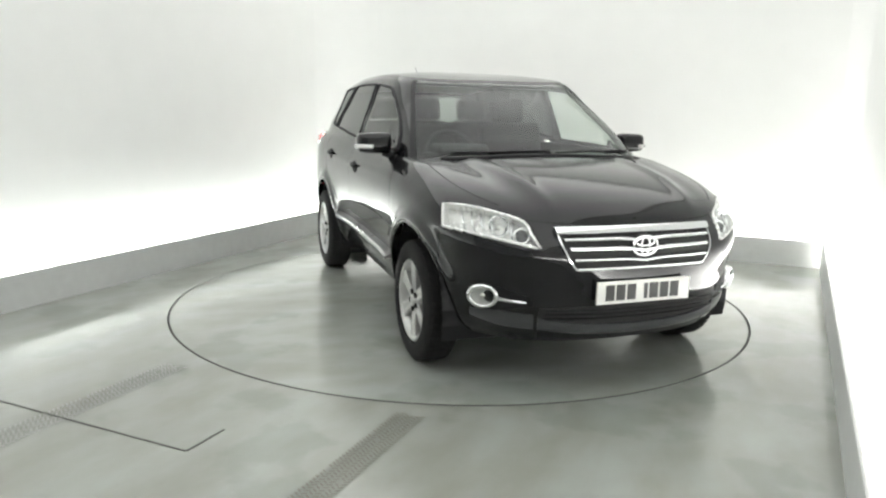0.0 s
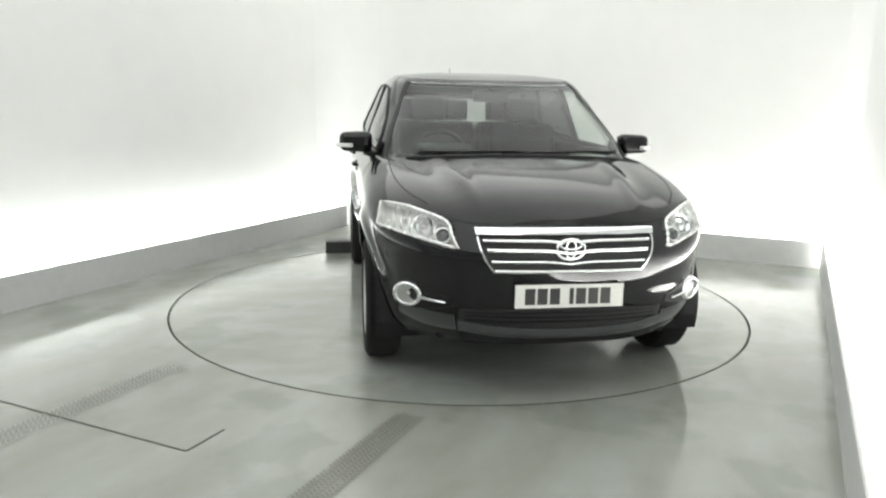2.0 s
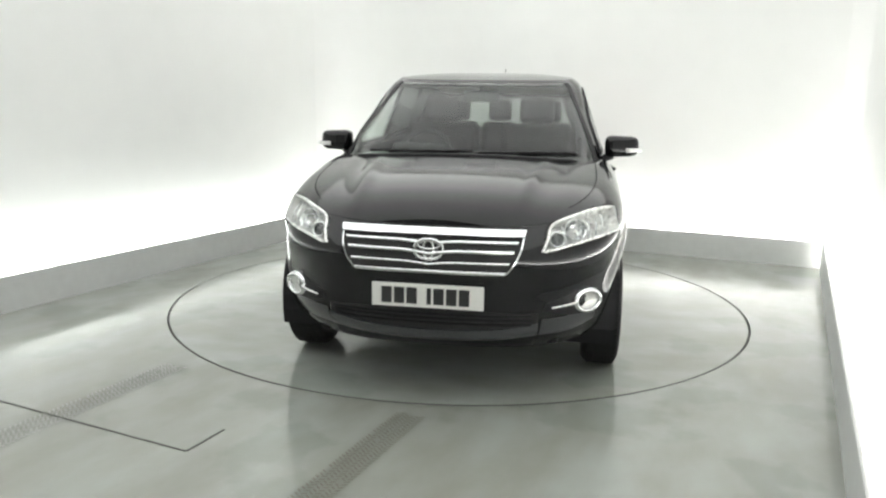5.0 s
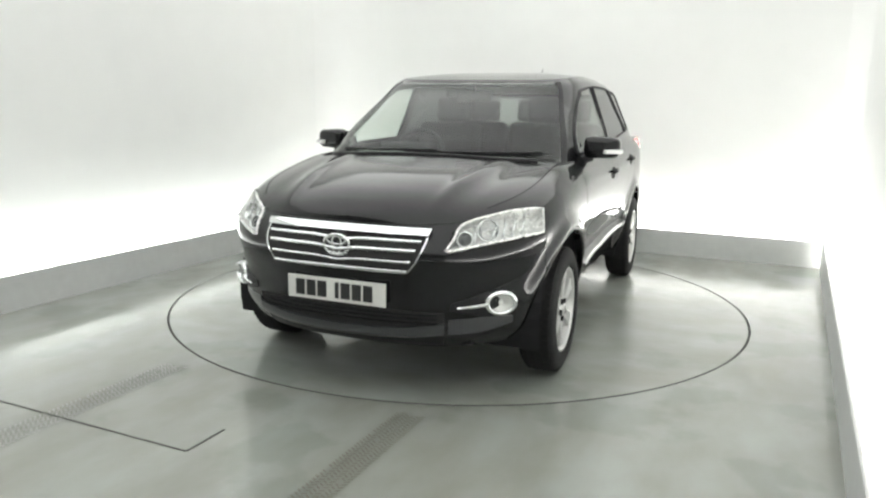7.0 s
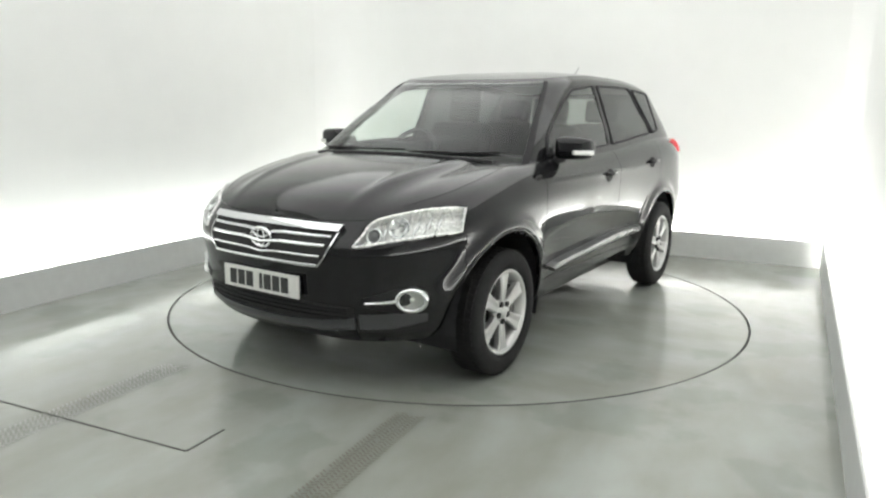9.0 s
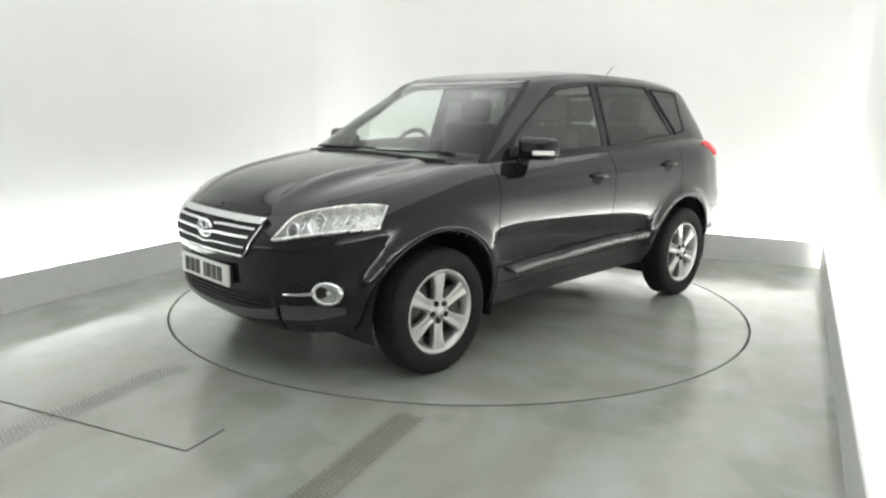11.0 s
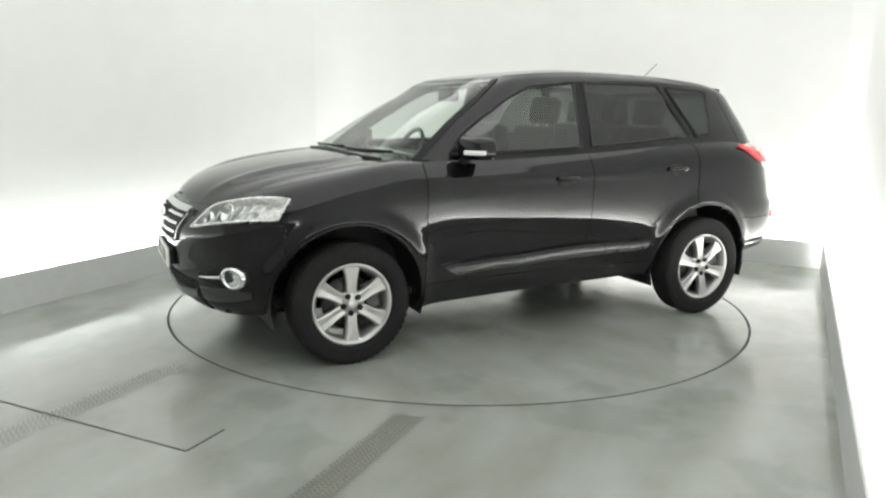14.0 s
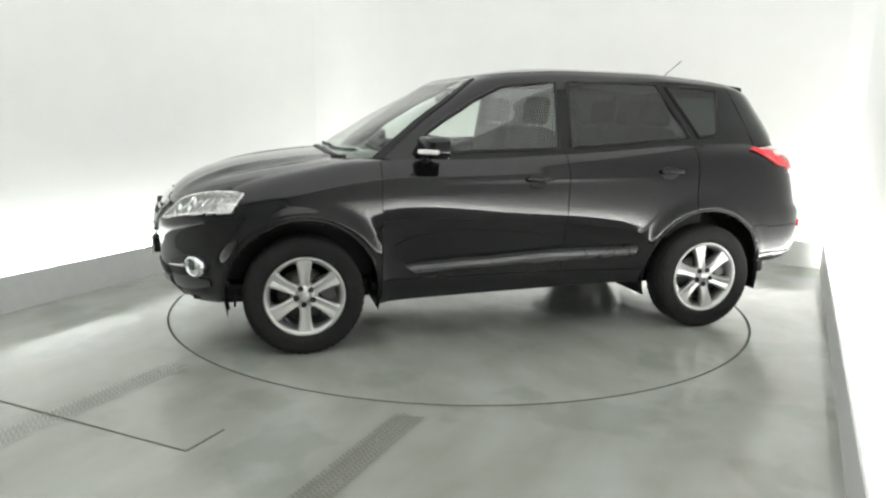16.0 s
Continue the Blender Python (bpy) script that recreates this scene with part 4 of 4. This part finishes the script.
def door_mirror(car, s):
    bm = box(0.14, 0.21, 0.138, Matrix(), 0.055, 5)
    for v in bm.verts:
        k = (v.co.y + 0.1) / 0.2
        v.co.x -= 0.035 * max(0, k) ** 2
        v.co.z *= 1 - 0.12 * max(0, k)
        if v.co.x > 0:
            v.co.x *= 0.95
    bmesh.ops.transform(bm, matrix=Matrix.Diagonal((1, s, 1, 1)), verts=bm.verts)
    bmesh.ops.transform(bm, matrix=pose(0.57, s * 0.935, 1.172), verts=bm.verts)
    mir = part("door_mirror", bm, M_PAINT, car, "black door mirror with white indicator", True)
    part("mirror_arm", tube([(0.58, s * 0.80, 1.075), (0.58, s * 0.84, 1.10), (0.57, s * 0.88, 1.115)], 0.026, 8), M_TRIM, mir, "", True)
    part("mirror_glass", box(0.004, 0.165, 0.11, pose(0.4925, s * 0.93, 1.168), 0.001), M_MIRROR, mir)
    part("mirror_indicator", box(0.034, 0.125, 0.026, pose(0.604, s * 1.008, 1.15, 0, 0, s * 46), 0.009, 3), M_CLEAR, mir, "white indicator strip", True)
    part("mirror_foot", prism([(0.50, 1.065), (0.68, 1.065), (0.52, 1.19)], s * 0.775, s * 0.80, "y"), M_TRIM, mir)


def build_small(car):
    # wipers on a black cowl
    cowl = []
    for k in range(13):
        u = 0.25 * k / 12
        p = cabin(u, 0.045)
        cowl.append(p + Vector((0.03, 0, 0)))
    pts = [(p.x, p.y, 1.118 - 0.025 * (p.y / 0.7) ** 2) for p in cowl]
    pts = [(x, -y, z) for x, y, z in reversed(pts[1:])] + pts
    part("cowl_panel", tube(pts, 0.014, 8), M_TRIM, car, "black plastic cowl strip", True)
    for y0, y1 in ((-0.55, 0.05), (0.08, 0.62)):
        line = []
        for k in range(9):
            y = y0 + (y1 - y0) * k / 8
            u, w = find(cabin, (1.0 - 0.25 * abs(y), abs(y), 1.12))
            w = 0.085 + 0.02 * k / 8
            p = cabin(u, w) + normal_at(cabin, u, w) * 0.012
            line.append((p.x, math.copysign(p.y, y), p.z))
        part("wiper", tube(line, 0.007, 6), M_TRIM, car, "black wiper blade", True)
    part("aerial", tube([(-1.43, 0.0, 1.64), (-1.55, 0.0, 1.735), (-1.585, 0.0, 1.765)], 0.0028, 6), M_TRIM, car, "thin black roof aerial", True)
    part("aerial_base", box(0.07, 0.035, 0.03, pose(-1.42, 0, 1.64), 0.01), M_TRIM, car)
    sp = prism([(-1.55, 1.585), (-1.745, 1.562), (-1.755, 1.535), (-1.60, 1.51)], -0.5, 0.5, "y")
    part("roof_spoiler", sp, M_PAINT, car, "black roof spoiler with brake light")
    part("underbody", box(3.9, 1.2, 0.09, pose(-0.05, 0, 0.315), 0.03), M_TRIM, car, "dark underbody")
    # unseen tray added to stop light showing through between sills and wheels
    part("floor_tray", box(1.76, 1.5, 0.06, pose(0.0, 0, 0.335), 0.02), M_TRIM, car, "dark plastic floor tray")
    for x in (AXLE_F, AXLE_R):
        part("axle", tube([(x, -0.8, 0.33), (x, 0.8, 0.33)], 0.045, 8), M_TRIM, car, "", True)
    part("exhaust_silencer", box(0.22, 0.6, 0.15, pose(-1.85, 0, 0.36), 0.05, 3), M_DISCBRAKE, car)


def build_inside(car):
    part("cabin_floor", box(2.7, 1.5, 0.05, pose(-0.55, 0, 0.42), 0.01), M_DASH, car)
    dash = box(0.50, 1.26, 0.34, pose(0.66, 0, 0.94), 0.09, 4)
    part("dashboard", dash, M_DASH, car, "dark grey plastic dashboard", True)
    part("instrument_hood", box(0.2, 0.36, 0.09, pose(0.55, -0.36, 1.12), 0.04, 3), M_DASH, car, "", True)
    n = 36
    c, tilt = Vector((0.40, -0.36, 1.07)), pose(0, 0, 0, 0, -25, 0)
    ring = [tuple(c + tilt @ Vector((0, 0.185 * math.cos(2 * math.pi * k / n), 0.185 * math.sin(2 * math.pi * k / n)))) for k in range(n)]
    sw = part("steering_wheel", tube(ring, 0.016, 8, True), M_DASH, car, "dark steering wheel", True)
    part("steering_hub", box(0.05, 0.15, 0.12, Matrix.Translation(c) @ tilt, 0.03, 3), M_DASH, sw, "", True)
    for a in (0, 180, 270):
        e = c + tilt @ Vector((0, 0.18 * math.cos(radians(a)), 0.18 * math.sin(radians(a))))
        part("steering_spoke", tube([tuple(c), tuple(e)], 0.014, 6), M_DASH, sw, "", True)
    for y in (-0.36, 0.36):
        seat(car, "front_seat", 0.0, y, 0.5)
    for y in (-0.4, 0.4, 0.0):
        seat(car, "rear_seat", -0.88, y, 0.44 if y else 0.3)
    part("interior_mirror", box(0.04, 0.25, 0.075, pose(0.26, 0, 1.475), 0.018, 3), M_DASH, car, "dark interior mirror", True)
    part("mirror_stem", tube([(0.27, 0, 1.48), (0.24, 0, 1.55)], 0.012, 6), M_DASH, car, "", True)
    for s in (1, -1):
        part("door_card", box(1.9, 0.04, 0.55, pose(-0.35, s * 0.785, 0.86), 0.015), M_DASH, car)
        part("sun_visor", box(0.14, 0.4, 0.015, pose(0.02, s * 0.33, 1.56, 0, 14, 0), 0.005), M_LINER, car)
        part("boot_trim", box(0.5, 0.04, 0.4, pose(-1.5, s * 0.70, 0.95), 0.015), M_DASH, car)


def seat(car, name, x, y, w):
    cush = part(name, box(0.5, w, 0.17, pose(x + 0.12, y, 0.66, 0, -6, 0), 0.05, 3), M_SEAT, car, "dark grey cloth seat", True)
    part("seat_back", box(0.14, w, 0.62, pose(x - 0.19, y, 0.98, 0, -14, 0), 0.055, 4), M_SEAT, cush, "", True)
    part("headrest", box(0.1, 0.26 if w > 0.35 else 0.2, 0.18, pose(x - 0.29, y, 1.385, 0, -10, 0), 0.045, 4), M_SEAT, cush, "", True)
    for q in (-0.06, 0.06):
        part("headrest_post", tube([(x - 0.26, y + q, 1.25), (x - 0.285, y + q, 1.33)], 0.006, 6), M_ALLOY, cush, "", True)


def build_car():
    car = new("car")
    tagged(car, "black five-door sport utility car parked on the turntable", "car")
    build_lower(car)
    build_cabin(car)
    build_glass(car)
    for x in (AXLE_F, AXLE_R):
        for s in (1, -1):
            wheel("wheel", pose(x, s * (0.825 if x > 0 else 0.838), WHEEL_Z, 0, 0 if x > 0 else 12, 0 if s > 0 else 180), car)
    build_front(car)
    build_sides(car)
    build_small(car)
    build_inside(car)
    return car


car = build_car()


# ---- small things in the booth ----
def dark_box():
    bm = box(0.40, 0.20, 0.105, Matrix(), 0.006)
    ob = part("junction_box", bm, M_BOX, None)
    ob.matrix_world = pose(-1.10, 1.66, 0.0525, 0, 0, 10)
    part("lid", box(0.385, 0.185, 0.006, pose(0, 0, 0.0555), 0.002), M_BOX, ob)
    return tagged(ob, "low dark plastic box on the floor by the kerb", "box")


def tyre_print(x, y0, y1, w, mat):
    """Rows of small lug marks left by a tyre, a hair above the floor."""
    bm = bmesh.new()
    rng = random.Random(int(x * 100) + 7)
    n = int((y1 - y0) / 0.023)
    for i in range(n):
        for k in range(6):
            if rng.random() < 0.04:
                continue
            cx, cy = x + (k - 2.5) * w / 6 + rng.uniform(-0.002, 0.002), y0 + i * 0.023 + (0.011 if k % 2 else 0)
            q = 0.55 if k % 2 else -0.55
            dx, dy = w / 14.5, 0.005
            bm.faces.new([bm.verts.new((cx + a * dx, cy + b * dy + a * q * dx, 0.0025)) for a, b in ((-1, -1), (1, -1), (1, 1), (-1, 1))])
    ob = part("tyre_print", bm, mat, None)
    ob.matrix_world = ROOM
    return tagged(ob, "dusty tyre tread print across the floor", kind="stuff")


dark_box()
tyre_print(0.66, -4.2, -2.06, 0.15, M_PRINT)
tyre_print(-0.76, -4.2, -2.06, 0.15, M_PRINT_OLD)


def motions():
    """The turntable turns the car with it: seconds and degrees."""
    turn = ((0.0, -20.96), (0.5, -18.88), (1.0, -15.82), (1.5, -12.99), (2.0, -9.88), (2.5, -6.89), (3.0, -3.77), (3.5, -0.85), (4.0, 2.3), (6.5, 17.5), (7.0, 20.6),
            (7.5, 23.56), (8.0, 26.55), (8.5, 29.5), (9.0, 32.5), (11.5, 47.5), (12.0, 50.42), (12.5, 53.35), (13.0, 56.25), (13.5, 59.1), (14.0, 61.93), (14.5, 64.72),
            (15.0, 67.56), (15.5, 70.42), (16.0, 73.3))
    walk(car, [(t, pose(0, 0, 0, 0, 0, -90 - a) @ pose(-0.0705, 0.1693, 0)) for t, a in turn])
    walk(table, [(t, pose(0, 0, 0, 0, 0, -90 - a)) for t, a in turn])


motions()
